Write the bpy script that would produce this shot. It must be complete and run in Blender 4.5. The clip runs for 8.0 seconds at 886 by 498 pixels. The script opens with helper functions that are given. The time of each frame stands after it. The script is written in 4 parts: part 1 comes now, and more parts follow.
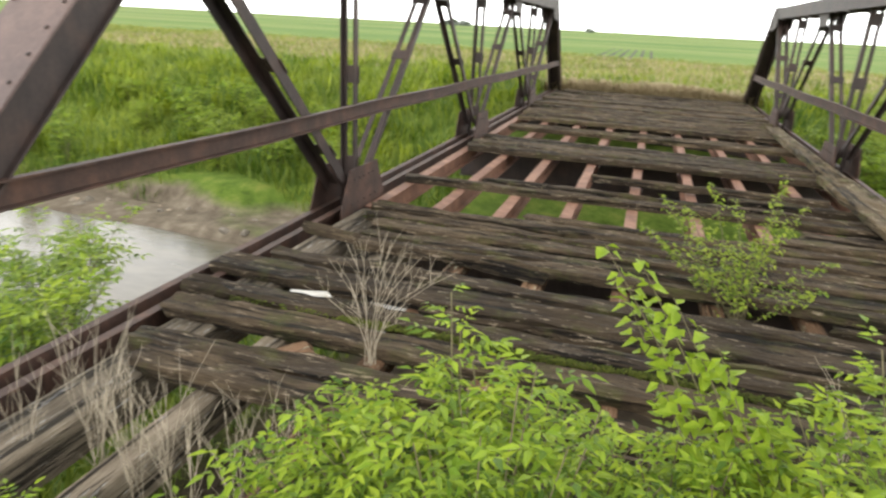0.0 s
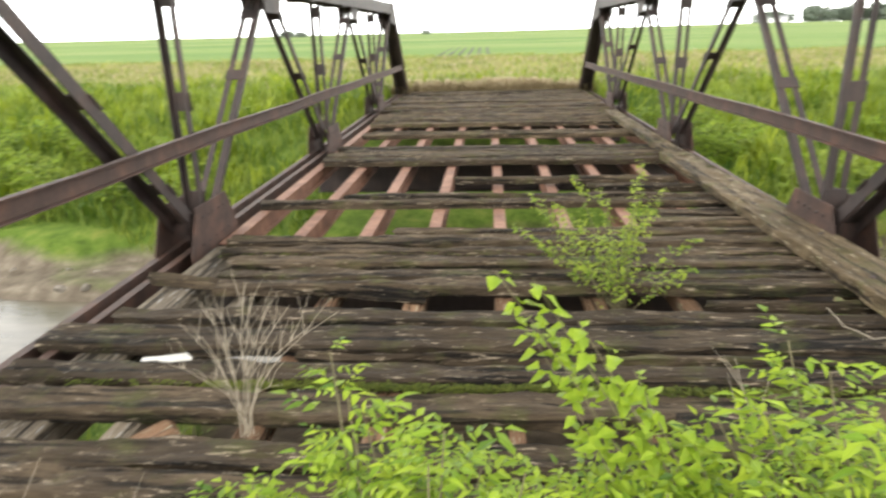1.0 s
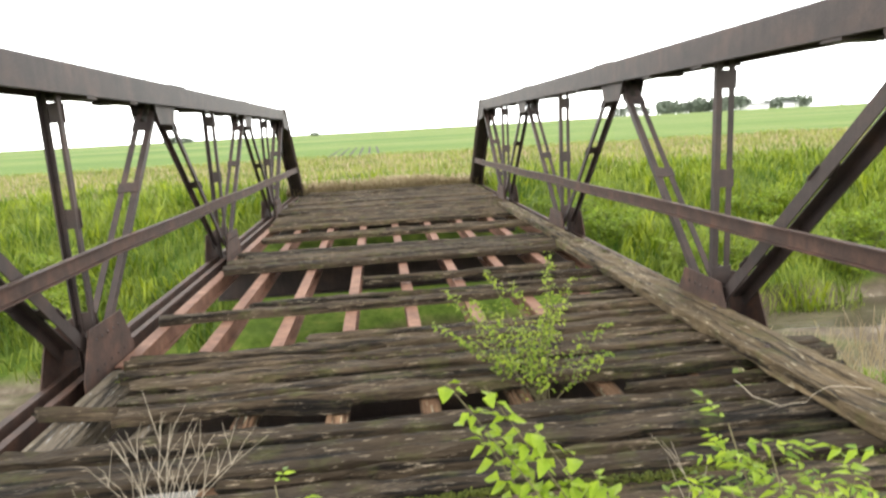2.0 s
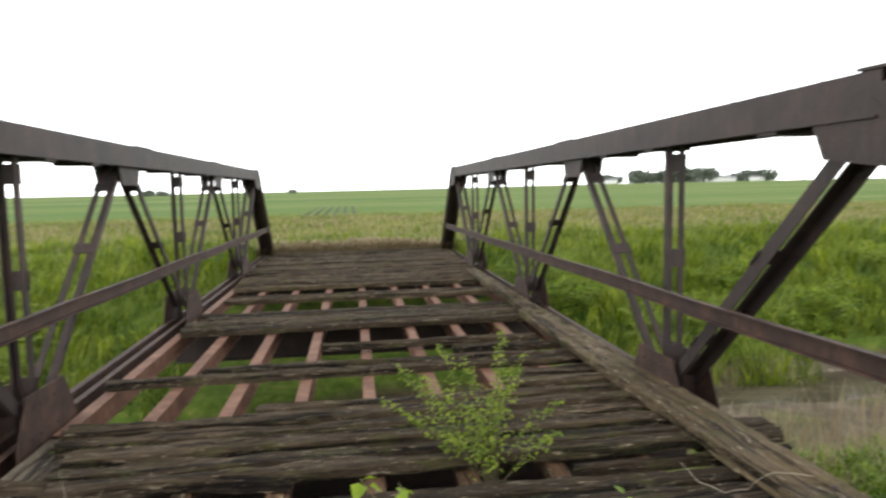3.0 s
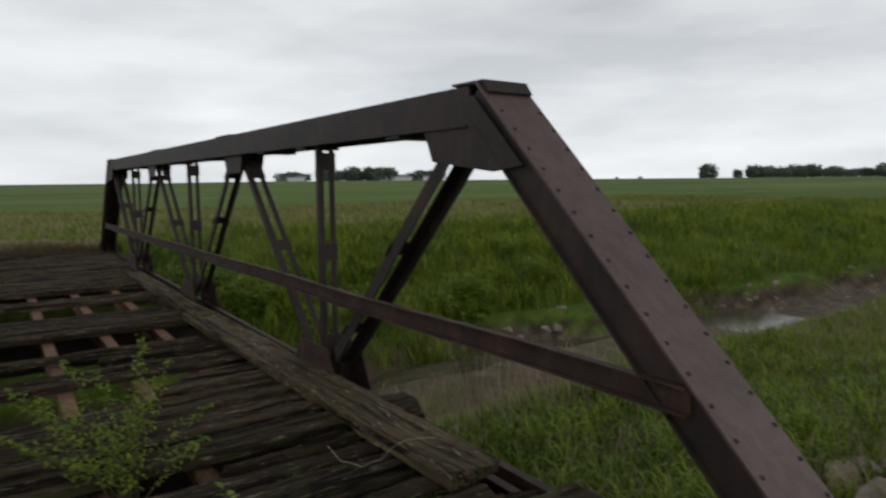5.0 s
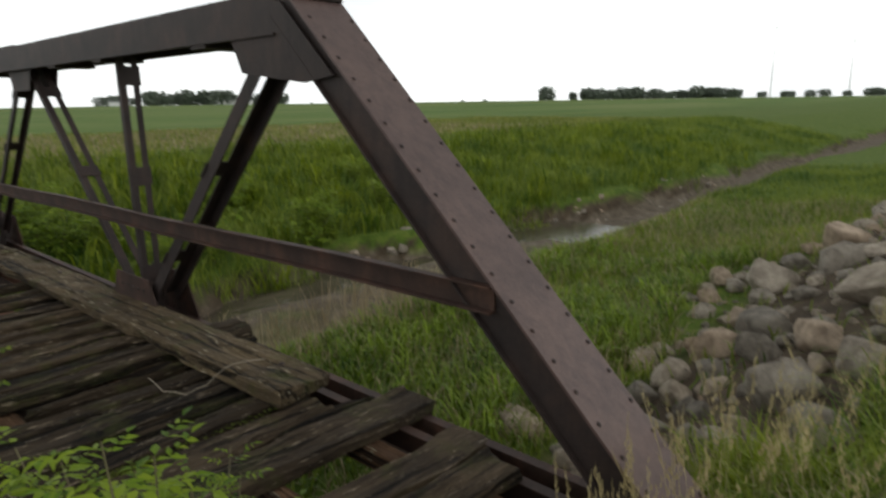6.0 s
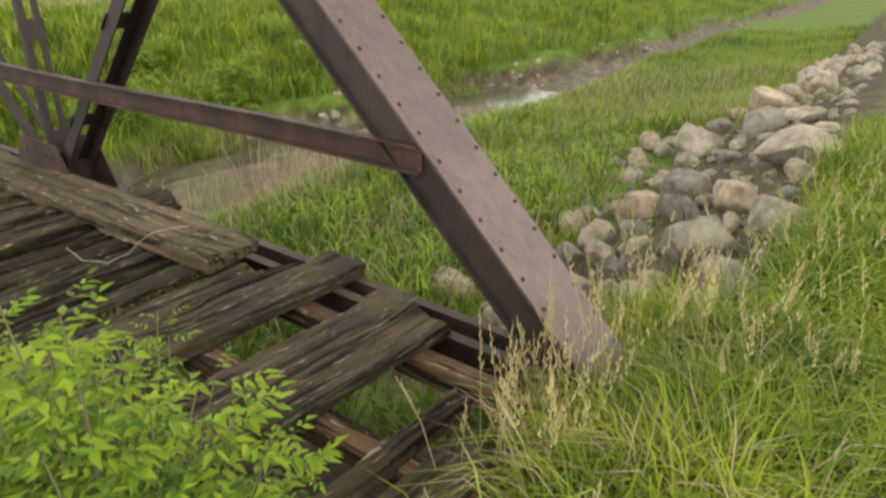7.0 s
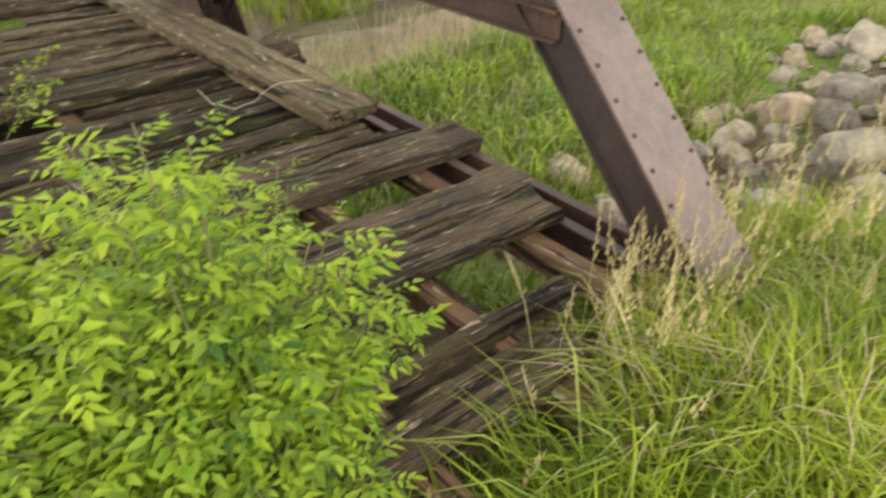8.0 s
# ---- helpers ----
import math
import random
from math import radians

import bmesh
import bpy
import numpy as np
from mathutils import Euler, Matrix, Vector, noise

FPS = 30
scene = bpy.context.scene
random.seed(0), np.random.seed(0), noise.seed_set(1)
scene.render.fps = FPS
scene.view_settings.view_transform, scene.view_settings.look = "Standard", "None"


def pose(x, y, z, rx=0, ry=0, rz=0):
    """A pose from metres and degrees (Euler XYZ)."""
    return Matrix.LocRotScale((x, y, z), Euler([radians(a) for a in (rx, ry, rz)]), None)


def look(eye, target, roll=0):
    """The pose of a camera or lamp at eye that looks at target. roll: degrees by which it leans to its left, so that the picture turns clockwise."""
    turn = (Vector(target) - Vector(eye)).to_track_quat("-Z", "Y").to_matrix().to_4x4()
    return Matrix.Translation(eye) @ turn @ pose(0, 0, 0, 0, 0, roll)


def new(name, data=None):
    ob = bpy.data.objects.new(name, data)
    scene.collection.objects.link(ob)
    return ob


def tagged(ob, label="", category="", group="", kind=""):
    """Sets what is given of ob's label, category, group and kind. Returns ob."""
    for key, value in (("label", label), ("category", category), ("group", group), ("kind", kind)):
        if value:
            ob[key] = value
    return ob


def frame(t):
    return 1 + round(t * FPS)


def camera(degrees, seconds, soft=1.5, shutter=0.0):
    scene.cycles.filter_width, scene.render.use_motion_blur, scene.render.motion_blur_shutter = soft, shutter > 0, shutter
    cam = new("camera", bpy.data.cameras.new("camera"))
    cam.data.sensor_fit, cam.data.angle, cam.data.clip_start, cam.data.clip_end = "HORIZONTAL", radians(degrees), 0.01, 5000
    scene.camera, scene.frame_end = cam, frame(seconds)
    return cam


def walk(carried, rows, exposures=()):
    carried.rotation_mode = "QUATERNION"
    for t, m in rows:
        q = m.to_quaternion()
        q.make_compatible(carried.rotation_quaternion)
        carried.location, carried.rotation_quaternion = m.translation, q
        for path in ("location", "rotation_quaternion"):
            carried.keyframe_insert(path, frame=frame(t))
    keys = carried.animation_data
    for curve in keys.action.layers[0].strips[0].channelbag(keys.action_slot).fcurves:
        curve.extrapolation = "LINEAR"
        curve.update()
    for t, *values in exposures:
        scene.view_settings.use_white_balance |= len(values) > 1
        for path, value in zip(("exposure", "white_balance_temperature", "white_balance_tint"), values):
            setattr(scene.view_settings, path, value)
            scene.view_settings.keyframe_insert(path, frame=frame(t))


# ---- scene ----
cam = camera(69.3, 8.0, soft=2.4, shutter=0.4)
PATH = [
    (0, (-0.021, -0.339, 1.582), (-0.559, 1.469, 0.917), 3.1),
    (0.5, (-0.123, -0.182, 1.547), (-0.455, 1.67, 0.871), 1.1),
    (1, (-0.098, -0.045, 1.593), (-0.242, 1.844, 0.951), -1.4),
    (1.5, (-0.207, 0.002, 1.624), (-0.01, 1.907, 1.049), -1.9),
    (1.7, (-0.25, -0.014, 1.626), (-0.067, 1.917, 1.138), -3.2),
    (2.8, (-0.073, -0.031, 1.723), (0.099, 1.95, 1.508), -1.6),
    (3, (-0.069, -0.049, 1.731), (0.198, 1.924, 1.542), -1.2),
    (3.5, (0.004, -0.096, 1.739), (0.516, 1.833, 1.606), -0.9),
    (4, (0.072, -0.118, 1.764), (0.787, 1.744, 1.614), -0.9),
    (4.5, (0.114, -0.136, 1.753), (1.06, 1.619, 1.593), -0.6),
    (5.8, (0.314, -0.292, 1.668), (1.714, 1.084, 1.288), -0.7),
    (6, (0.325, -0.308, 1.659), (1.778, 0.991, 1.214), -0.8),
    (6.5, (0.354, -0.318, 1.635), (1.857, 0.839, 0.999), -0.9),
    (7, (0.371, -0.323, 1.61), (1.844, 0.745, 0.78), 0.4),
    (7.5, (0.396, -0.298, 1.577), (1.743, 0.792, 0.579), 2.4),
    (8, (0.395, -0.25, 1.535), (1.523, 0.935, 0.385), 2.3),
]
EXPOSURES = [(0.0, 0.98, 6800, 8), (0.5, 1.3, 6800, 8), (1.0, 1.33, 6800, 8), (1.5, 1.44, 6800, 8), (3.0, 0.4, 6600, 9), (3.5, -0.24, 6500, 9), (4.5, -1.5, 6400, 9), (6.0, -0.8, 6600, 7), (6.5, -0.2, 6950, 6), (7.0, 0.64, 7100, 6), (8.0, 1.04, 7250, 6)]
walk(cam, [(t, look(eye, target, roll)) for t, eye, target, roll in PATH], EXPOSURES)

# ---- world, sun ----
SUN_ELEV, SUN_ROT = 52.0, 200.0
world = bpy.data.worlds.new("overcast_sky")
scene.world = world
world.use_nodes = True
wn, wl = world.node_tree.nodes, world.node_tree.links
wn.clear()
w_out = wn.new("ShaderNodeOutputWorld")
w_bg = wn.new("ShaderNodeBackground")
w_sky = wn.new("ShaderNodeTexSky")
w_sky.sky_type, w_sky.sun_disc = "NISHITA", False
w_sky.sun_elevation, w_sky.sun_rotation = radians(SUN_ELEV), radians(SUN_ROT)
w_co = wn.new("ShaderNodeTexCoord")
w_map = wn.new("ShaderNodeMapping")
w_map.inputs["Scale"].default_value = (1.6, 1.6, 6.5)
w_noise = wn.new("ShaderNodeTexNoise")
w_noise.inputs["Scale"].default_value = 1.5
w_noise.inputs["Detail"].default_value = 5.0
w_noise.inputs["Roughness"].default_value = 0.5
w_ramp = wn.new("ShaderNodeValToRGB")
w_ramp.color_ramp.elements[0].position, w_ramp.color_ramp.elements[0].color = 0.32, (10.4, 10.7, 11.1, 1)
w_ramp.color_ramp.elements[1].position, w_ramp.color_ramp.elements[1].color = 0.62, (15.0, 15.2, 15.4, 1)
w_mix = wn.new("ShaderNodeMix")
w_mix.data_type = "RGBA"
w_mix.inputs["Factor"].default_value = 0.93
wl.new(w_co.outputs["Generated"], w_map.inputs["Vector"])
wl.new(w_map.outputs["Vector"], w_noise.inputs["Vector"])
wl.new(w_noise.outputs["Fac"], w_ramp.inputs["Fac"])
wl.new(w_sky.outputs["Color"], w_mix.inputs["A"])
wl.new(w_ramp.outputs["Color"], w_mix.inputs["B"])
w_sep = wn.new("ShaderNodeSeparateXYZ")
wl.new(w_co.outputs["Generated"], w_sep.inputs["Vector"])
w_grad = wn.new("ShaderNodeMapRange")
w_grad.inputs["From Min"].default_value, w_grad.inputs["From Max"].default_value = 0.1, 0.75
w_grad.inputs["To Min"].default_value, w_grad.inputs["To Max"].default_value = 1.75, 0.52
wl.new(w_sep.outputs["Z"], w_grad.inputs["Value"])
w_mul = wn.new("ShaderNodeVectorMath")
w_mul.operation = "SCALE"
wl.new(w_mix.outputs["Result"], w_mul.inputs[0])
wl.new(w_grad.outputs["Result"], w_mul.inputs["Scale"])
wl.new(w_mul.outputs["Vector"], w_bg.inputs["Color"])
wl.new(w_bg.outputs["Background"], w_out.inputs["Surface"])
w_bg.inputs["Strength"].default_value = 0.1

sun_data = bpy.data.lights.new("sun", "SUN")
sun_data.energy, sun_data.angle, sun_data.color = 0.7, radians(25), (1.0, 0.96, 0.9)
sun = new("sun", sun_data)
sun.matrix_world = pose(0, 0, 30, 90 - SUN_ELEV, 0, 180 - SUN_ROT)


# ---- materials ----
def material(name):
    m = bpy.data.materials.new(name)
    m.use_nodes = True
    return m, m.node_tree.nodes, m.node_tree.links, m.node_tree.nodes["Principled BSDF"]


def noise_node(n, l, vec, scale, detail=4.0, rough=0.55):
    t = n.new("ShaderNodeTexNoise")
    t.inputs["Scale"].default_value = scale
    t.inputs["Detail"].default_value = detail
    t.inputs["Roughness"].default_value = rough
    if vec is not None:
        l.new(vec, t.inputs["Vector"])
    return t


def stretched(n, l, out, sx, sy, sz):
    m = n.new("ShaderNodeMapping")
    m.inputs["Scale"].default_value = (sx, sy, sz)
    l.new(out, m.inputs["Vector"])
    return m.outputs["Vector"]


def ramp(n, l, fac, stops):
    r = n.new("ShaderNodeValToRGB")
    e = r.color_ramp.elements
    while len(e) < len(stops):
        e.new(0.5)
    for k, (p, c) in enumerate(stops):
        e[k].position, e[k].color = p, (*c, 1)
    l.new(fac, r.inputs["Fac"])
    return r.outputs["Color"]


def mixed(n, l, fac, a, b, mode="MIX"):
    m = n.new("ShaderNodeMix")
    m.data_type, m.blend_type = "RGBA", mode
    for key, v in (("Factor", fac), ("A", a), ("B", b)):
        if isinstance(v, (int, float)):
            m.inputs[key].default_value = v
        elif isinstance(v, tuple):
            m.inputs[key].default_value = (*v, 1)
        else:
            l.new(v, m.inputs[key])
    return m.outputs["Result"]


def bumped(n, l, bsdf, height, strength, distance):
    b = n.new("ShaderNodeBump")
    b.inputs["Strength"].default_value = strength
    b.inputs["Distance"].default_value = distance
    l.new(height, b.inputs["Height"])
    l.new(b.outputs["Normal"], bsdf.inputs["Normal"])


def wood_material(name, dark, mid, pale, moss, axis=(1.2, 22, 22)):
    m, n, l, b = material(name)
    co = n.new("ShaderNodeTexCoord").outputs["Object"]
    info = n.new("ShaderNodeObjectInfo")
    shift = n.new("ShaderNodeVectorMath")
    shift.operation = "ADD"
    scaled = n.new("ShaderNodeVectorMath")
    scaled.operation = "SCALE"
    scaled.inputs["Scale"].default_value = 37.0
    comb = n.new("ShaderNodeCombineXYZ")
    for k in range(3):
        l.new(info.outputs["Random"], comb.inputs[k])
    l.new(comb.outputs["Vector"], scaled.inputs[0])
    l.new(co, shift.inputs[0])
    l.new(scaled.outputs["Vector"], shift.inputs[1])
    co = shift.outputs["Vector"]
    grain = noise_node(n, l, stretched(n, l, co, *axis), 1.6, 8.0, 0.68)
    fibre = noise_node(n, l, stretched(n, l, co, axis[0] * 3, axis[1] * 4, axis[2] * 4), 2.0, 4.0, 0.7)
    blot = noise_node(n, l, co, 2.3, 5.0, 0.6)
    mossn = noise_node(n, l, co, 3.7, 7.0, 0.7)
    crack = noise_node(n, l, stretched(n, l, co, axis[0] * 0.7, axis[1] * 0.85, axis[2] * 0.85), 1.0, 7.0, 0.7)
    weather = noise_node(n, l, stretched(n, l, co, axis[0] * 1.4, axis[1] * 0.55, axis[2] * 0.55), 1.0, 5.0, 0.65)
    col = ramp(n, l, grain.outputs["Fac"], [(0.3, dark), (0.48, mid), (0.62, mid), (0.74, pale)])
    col = mixed(n, l, 0.45, col, ramp(n, l, fibre.outputs["Fac"], [(0.32, tuple(c * 0.4 for c in mid)), (0.7, pale)]))
    pf = ramp(n, l, weather.outputs["Fac"], [(0.57, (0, 0, 0)), (0.72, (0.5, 0.5, 0.5))])
    col = mixed(n, l, pf, col, pale)
    worn = noise_node(n, l, stretched(n, l, co, axis[0] * 2.2, axis[1] * 0.9, axis[2] * 0.9), 2.4, 7.0, 0.7)
    wf = ramp(n, l, worn.outputs["Fac"], [(0.59, (0, 0, 0)), (0.66, (0.9, 0.85, 0.85))])
    chalk = tuple(min(0.5, c * 1.9) for c in pale)
    blotc = ramp(n, l, blot.outputs["Fac"], [(0.32, (0.42, 0.38, 0.34)), (0.66, (1.2, 1.16, 1.1))])
    col = mixed(n, l, 0.85, col, blotc, "MULTIPLY")
    per = ramp(n, l, info.outputs["Random"], [(0.0, (0.5, 0.46, 0.41)), (1.0, (1.3, 1.22, 1.12))])
    col = mixed(n, l, 0.85, col, per, "MULTIPLY")
    cf = ramp(n, l, crack.outputs["Fac"], [(0.4, (0.06, 0.05, 0.04)), (0.47, (1, 1, 1))])
    col = mixed(n, l, 0.9, col, cf, "MULTIPLY")
    col = mixed(n, l, wf, col, chalk)
    mf = ramp(n, l, mossn.outputs["Fac"], [(0.52, (0, 0, 0)), (0.68, (moss, moss, moss))])
    col = mixed(n, l, mf, col, (0.075, 0.085, 0.02))
    l.new(col, b.inputs["Base Color"])
    b.inputs["Roughness"].default_value = 0.88
    b.inputs["Specular IOR Level"].default_value = 0.25
    add = n.new("ShaderNodeMath")
    add.operation = "MULTIPLY_ADD"
    add.inputs[1].default_value = 0.7
    l.new(grain.outputs["Fac"], add.inputs[0])
    l.new(cf, add.inputs[2])
    bumped(n, l, b, add.outputs["Value"], 1.0, 0.028)
    return m


def rust_material(name, dark, mid, bright, scale=3.0, amount=0.62, rough=0.62):
    m, n, l, b = material(name)
    co = n.new("ShaderNodeTexCoord").outputs["Object"]
    big = noise_node(n, l, co, scale, 7.0, 0.62)
    fine = noise_node(n, l, co, 46.0, 5.0, 0.7)
    streak = noise_node(n, l, stretched(n, l, co, 9, 9, 0.9), 2.0, 5.0, 0.6)
    col = ramp(n, l, big.outputs["Fac"], [(0.3, dark), (0.5, mid), (amount + 0.12, bright)])
    col = mixed(n, l, 0.5, col, ramp(n, l, fine.outputs["Fac"], [(0.3, dark), (0.7, mid)]))
    col = mixed(n, l, 0.45, col, ramp(n, l, streak.outputs["Fac"], [(0.3, (0.5, 0.46, 0.45)), (0.68, (1.3, 1.22, 1.15))]), "MULTIPLY")
    l.new(col, b.inputs["Base Color"])
    b.inputs["Metallic"].default_value = 0.15
    b.inputs["Roughness"].default_value = rough
    bumped(n, l, b, fine.outputs["Fac"], 0.5, 0.004)
    return m


def leaf_material(name, low, high, trans=0.25, stiff=0.55, patch_size=0.9, patchy=1.3):
    m, n, l, b = material(name)
    geo = n.new("ShaderNodeNewGeometry")
    co = n.new("ShaderNodeTexCoord").outputs["Object"]
    patch = noise_node(n, l, co, patch_size, 4.0, 0.6)
    add = n.new("ShaderNodeMath")
    add.operation = "MULTIPLY_ADD"
    add.inputs[1].default_value = 0.6
    l.new(geo.outputs["Random Per Island"], add.inputs[0])
    sc = n.new("ShaderNodeMath")
    sc.operation = "MULTIPLY_ADD"
    sc.inputs[1].default_value, sc.inputs[2].default_value = patchy, 0.2 - patchy / 2
    l.new(patch.outputs["Fac"], sc.inputs[0])
    l.new(sc.outputs["Value"], add.inputs[2])
    mid = tuple((a + c) / 2 for a, c in zip(low, high))
    col = ramp(n, l, add.outputs["Value"], [(0.05, low), (0.5, mid), (0.95, high)])
    l.new(col, b.inputs["Base Color"])
    b.inputs["Roughness"].default_value = stiff
    b.inputs["Specular IOR Level"].default_value = 0.3
    tr = n.new("ShaderNodeBsdfTranslucent")
    l.new(col, tr.inputs["Color"])
    ms = n.new("ShaderNodeMixShader")
    ms.inputs["Fac"].default_value = trans
    out = n["Material Output"]
    l.new(b.outputs["BSDF"], ms.inputs[1])
    l.new(tr.outputs["BSDF"], ms.inputs[2])
    l.new(ms.outputs["Shader"], out.inputs["Surface"])
    return m


def rock_material(name):
    m, n, l, b = material(name)
    co = n.new("ShaderNodeTexCoord").outputs["Object"]
    info = n.new("ShaderNodeObjectInfo")
    big = noise_node(n, l, co, 4.0, 7.0, 0.62)
    fine = noise_node(n, l, co, 38.0, 6.0, 0.7)
    col = ramp(n, l, big.outputs["Fac"], [(0.3, (0.17, 0.15, 0.125)), (0.5, (0.4, 0.365, 0.315)), (0.7, (0.58, 0.54, 0.47))])
    col = mixed(n, l, 0.5, col, ramp(n, l, fine.outputs["Fac"], [(0.3, (0.5, 0.48, 0.46)), (0.68, (1.25, 1.22, 1.2))]), "MULTIPLY")
    tone = ramp(n, l, info.outputs["Random"], [(0.0, (0.52, 0.5, 0.47)), (0.4, (0.9, 0.87, 0.83)), (0.8, (1.12, 1.0, 0.86)), (1.0, (1.15, 0.9, 0.72))])
    col = mixed(n, l, 0.9, col, tone, "MULTIPLY")
    l.new(col, b.inputs["Base Color"])
    b.inputs["Roughness"].default_value = 0.9
    rough = n.new("ShaderNodeMath")
    rough.operation = "ADD"
    l.new(fine.outputs["Fac"], rough.inputs[0])
    l.new(big.outputs["Fac"], rough.inputs[1])
    bumped(n, l, b, rough.outputs["Value"], 0.9, 0.03)
    return m


def ground_material():
    m, n, l, b = material("grassy_ground")
    co = n.new("ShaderNodeTexCoord").outputs["Object"]
    sep = n.new("ShaderNodeSeparateXYZ")
    l.new(co, sep.inputs["Vector"])
    n1 = noise_node(n, l, co, 0.35, 6.0, 0.6)
    n2 = noise_node(n, l, co, 3.0, 7.0, 0.7)
    n3 = noise_node(n, l, co, 22.0, 5.0, 0.7)
    far = noise_node(n, l, stretched(n, l, co, 0.004, 0.02, 1), 2.2, 5.0, 0.6)
    grass = ramp(n, l, n2.outputs["Fac"], [(0.3, (0.05, 0.085, 0.014)), (0.5, (0.1, 0.155, 0.025)), (0.72, (0.19, 0.215, 0.05))])
    field = ramp(n, l, far.outputs["Fac"], [(0.36, (0.08, 0.16, 0.035)), (0.5, (0.14, 0.21, 0.05)), (0.64, (0.21, 0.24, 0.085))])
    dist = n.new("ShaderNodeMapRange")
    dist.inputs["From Min"].default_value, dist.inputs["From Max"].default_value = 24.0, 60.0
    l.new(sep.outputs["Y"], dist.inputs["Value"])
    col = mixed(n, l, dist.outputs["Result"], grass, mixed(n, l, 0.25, field, grass))
    col = mixed(n, l, 0.4, col, ramp(n, l, n3.outputs["Fac"], [(0.3, (0.55, 0.55, 0.5)), (0.7, (1.3, 1.3, 1.2))]), "MULTIPLY")
    mud = ramp(n, l, n2.outputs["Fac"], [(0.3, (0.075, 0.058, 0.042)), (0.55, (0.17, 0.14, 0.105)), (0.75, (0.29, 0.25, 0.195))])
    # bare silt near the water line
    hz = n.new("ShaderNodeMath")
    hz.operation = "MULTIPLY_ADD"
    hz.inputs[1].default_value = 1.0
    l.new(n1.outputs["Fac"], hz.inputs[0])
    l.new(sep.outputs["Z"], hz.inputs[2])
    lowz = n.new("ShaderNodeMapRange")
    lowz.inputs["From Min"].default_value, lowz.inputs["From Max"].default_value = -1.22, -1.42
    l.new(hz.outputs["Value"], lowz.inputs["Value"])
    col = mixed(n, l, lowz.outputs["Result"], col, mud)
    geo = n.new("ShaderNodeNewGeometry")
    nsep = n.new("ShaderNodeSeparateXYZ")
    l.new(geo.outputs["Normal"], nsep.inputs["Vector"])
    steep = n.new("ShaderNodeMapRange")
    steep.inputs["From Min"].default_value, steep.inputs["From Max"].default_value = 0.84, 0.68
    l.new(nsep.outputs["Z"], steep.inputs["Value"])
    soil = ramp(n, l, n2.outputs["Fac"], [(0.3, (0.035, 0.026, 0.018)), (0.6, (0.1, 0.075, 0.05)), (0.78, (0.17, 0.135, 0.095))])
    col = mixed(n, l, steep.outputs["Result"], col, soil)
    # bare soil below the near deck, its dark tone painting in the deck's shade
    absx = n.new("ShaderNodeMath")
    absx.operation = "ABSOLUTE"
    l.new(sep.outputs["X"], absx.inputs[0])
    inx = n.new("ShaderNodeMapRange")
    inx.inputs["From Min"].default_value, inx.inputs["From Max"].default_value = 2.7, 2.2
    l.new(absx.outputs["Value"], inx.inputs["Value"])
    iny = n.new("ShaderNodeMapRange")
    iny.inputs["From Min"].default_value, iny.inputs["From Max"].default_value = 0.3, 0.8
    l.new(sep.outputs["Y"], iny.inputs["Value"])
    outy = n.new("ShaderNodeMapRange")
    outy.inputs["From Min"].default_value, outy.inputs["From Max"].default_value = 9.0, 7.5
    l.new(sep.outputs["Y"], outy.inputs["Value"])
    both = n.new("ShaderNodeMath")
    both.operation = "MULTIPLY"
    l.new(inx.outputs["Result"], both.inputs[0])
    l.new(iny.outputs["Result"], both.inputs[1])
    under_deck_shade = n.new("ShaderNodeMath")
    under_deck_shade.operation = "MULTIPLY"
    l.new(both.outputs["Value"], under_deck_shade.inputs[0])
    l.new(outy.outputs["Result"], under_deck_shade.inputs[1])
    col = mixed(n, l, under_deck_shade.outputs["Value"], col, soil)
    rx0 = n.new("ShaderNodeMapRange")
    rx0.inputs["From Min"].default_value, rx0.inputs["From Max"].default_value = 2.7, 3.1
    l.new(sep.outputs["X"], rx0.inputs["Value"])
    ry0 = n.new("ShaderNodeMapRange")
    ry0.inputs["From Min"].default_value, ry0.inputs["From Max"].default_value = -0.3, 0.1
    l.new(sep.outputs["Y"], ry0.inputs["Value"])
    ry1 = n.new("ShaderNodeMapRange")
    ry1.inputs["From Min"].default_value, ry1.inputs["From Max"].default_value = 2.4, 1.8
    l.new(sep.outputs["Y"], ry1.inputs["Value"])
    m1 = n.new("ShaderNodeMath")
    m1.operation = "MULTIPLY"
    l.new(rx0.outputs["Result"], m1.inputs[0])
    l.new(ry0.outputs["Result"], m1.inputs[1])
    m2 = n.new("ShaderNodeMath")
    m2.operation = "MULTIPLY"
    l.new(m1.outputs["Value"], m2.inputs[0])
    l.new(ry1.outputs["Result"], m2.inputs[1])
    col = mixed(n, l, m2.outputs["Value"], col, soil)
    l.new(col, b.inputs["Base Color"])
    b.inputs["Roughness"].default_value = 0.95
    b.inputs["Specular IOR Level"].default_value = 0.15
    bumped(n, l, b, n2.outputs["Fac"], 0.7, 0.08)
    return m


def water_material():
    m, n, l, b = material("murky_water")
    co = n.new("ShaderNodeTexCoord").outputs["Object"]
    n1 = noise_node(n, l, stretched(n, l, co, 0.6, 1.6, 1), 1.3, 4.0, 0.6)
    rip = noise_node(n, l, stretched(n, l, co, 4, 9, 1), 1.5, 3.0, 0.5)
    l.new(ramp(n, l, n1.outputs["Fac"], [(0.35, (0.06, 0.05, 0.034)), (0.65, (0.13, 0.11, 0.08))]), b.inputs["Base Color"])
    b.inputs["Roughness"].default_value = 0.16
    b.inputs["Specular IOR Level"].default_value = 0.4
    bumped(n, l, b, rip.outputs["Fac"], 0.12, 0.02)
    return m


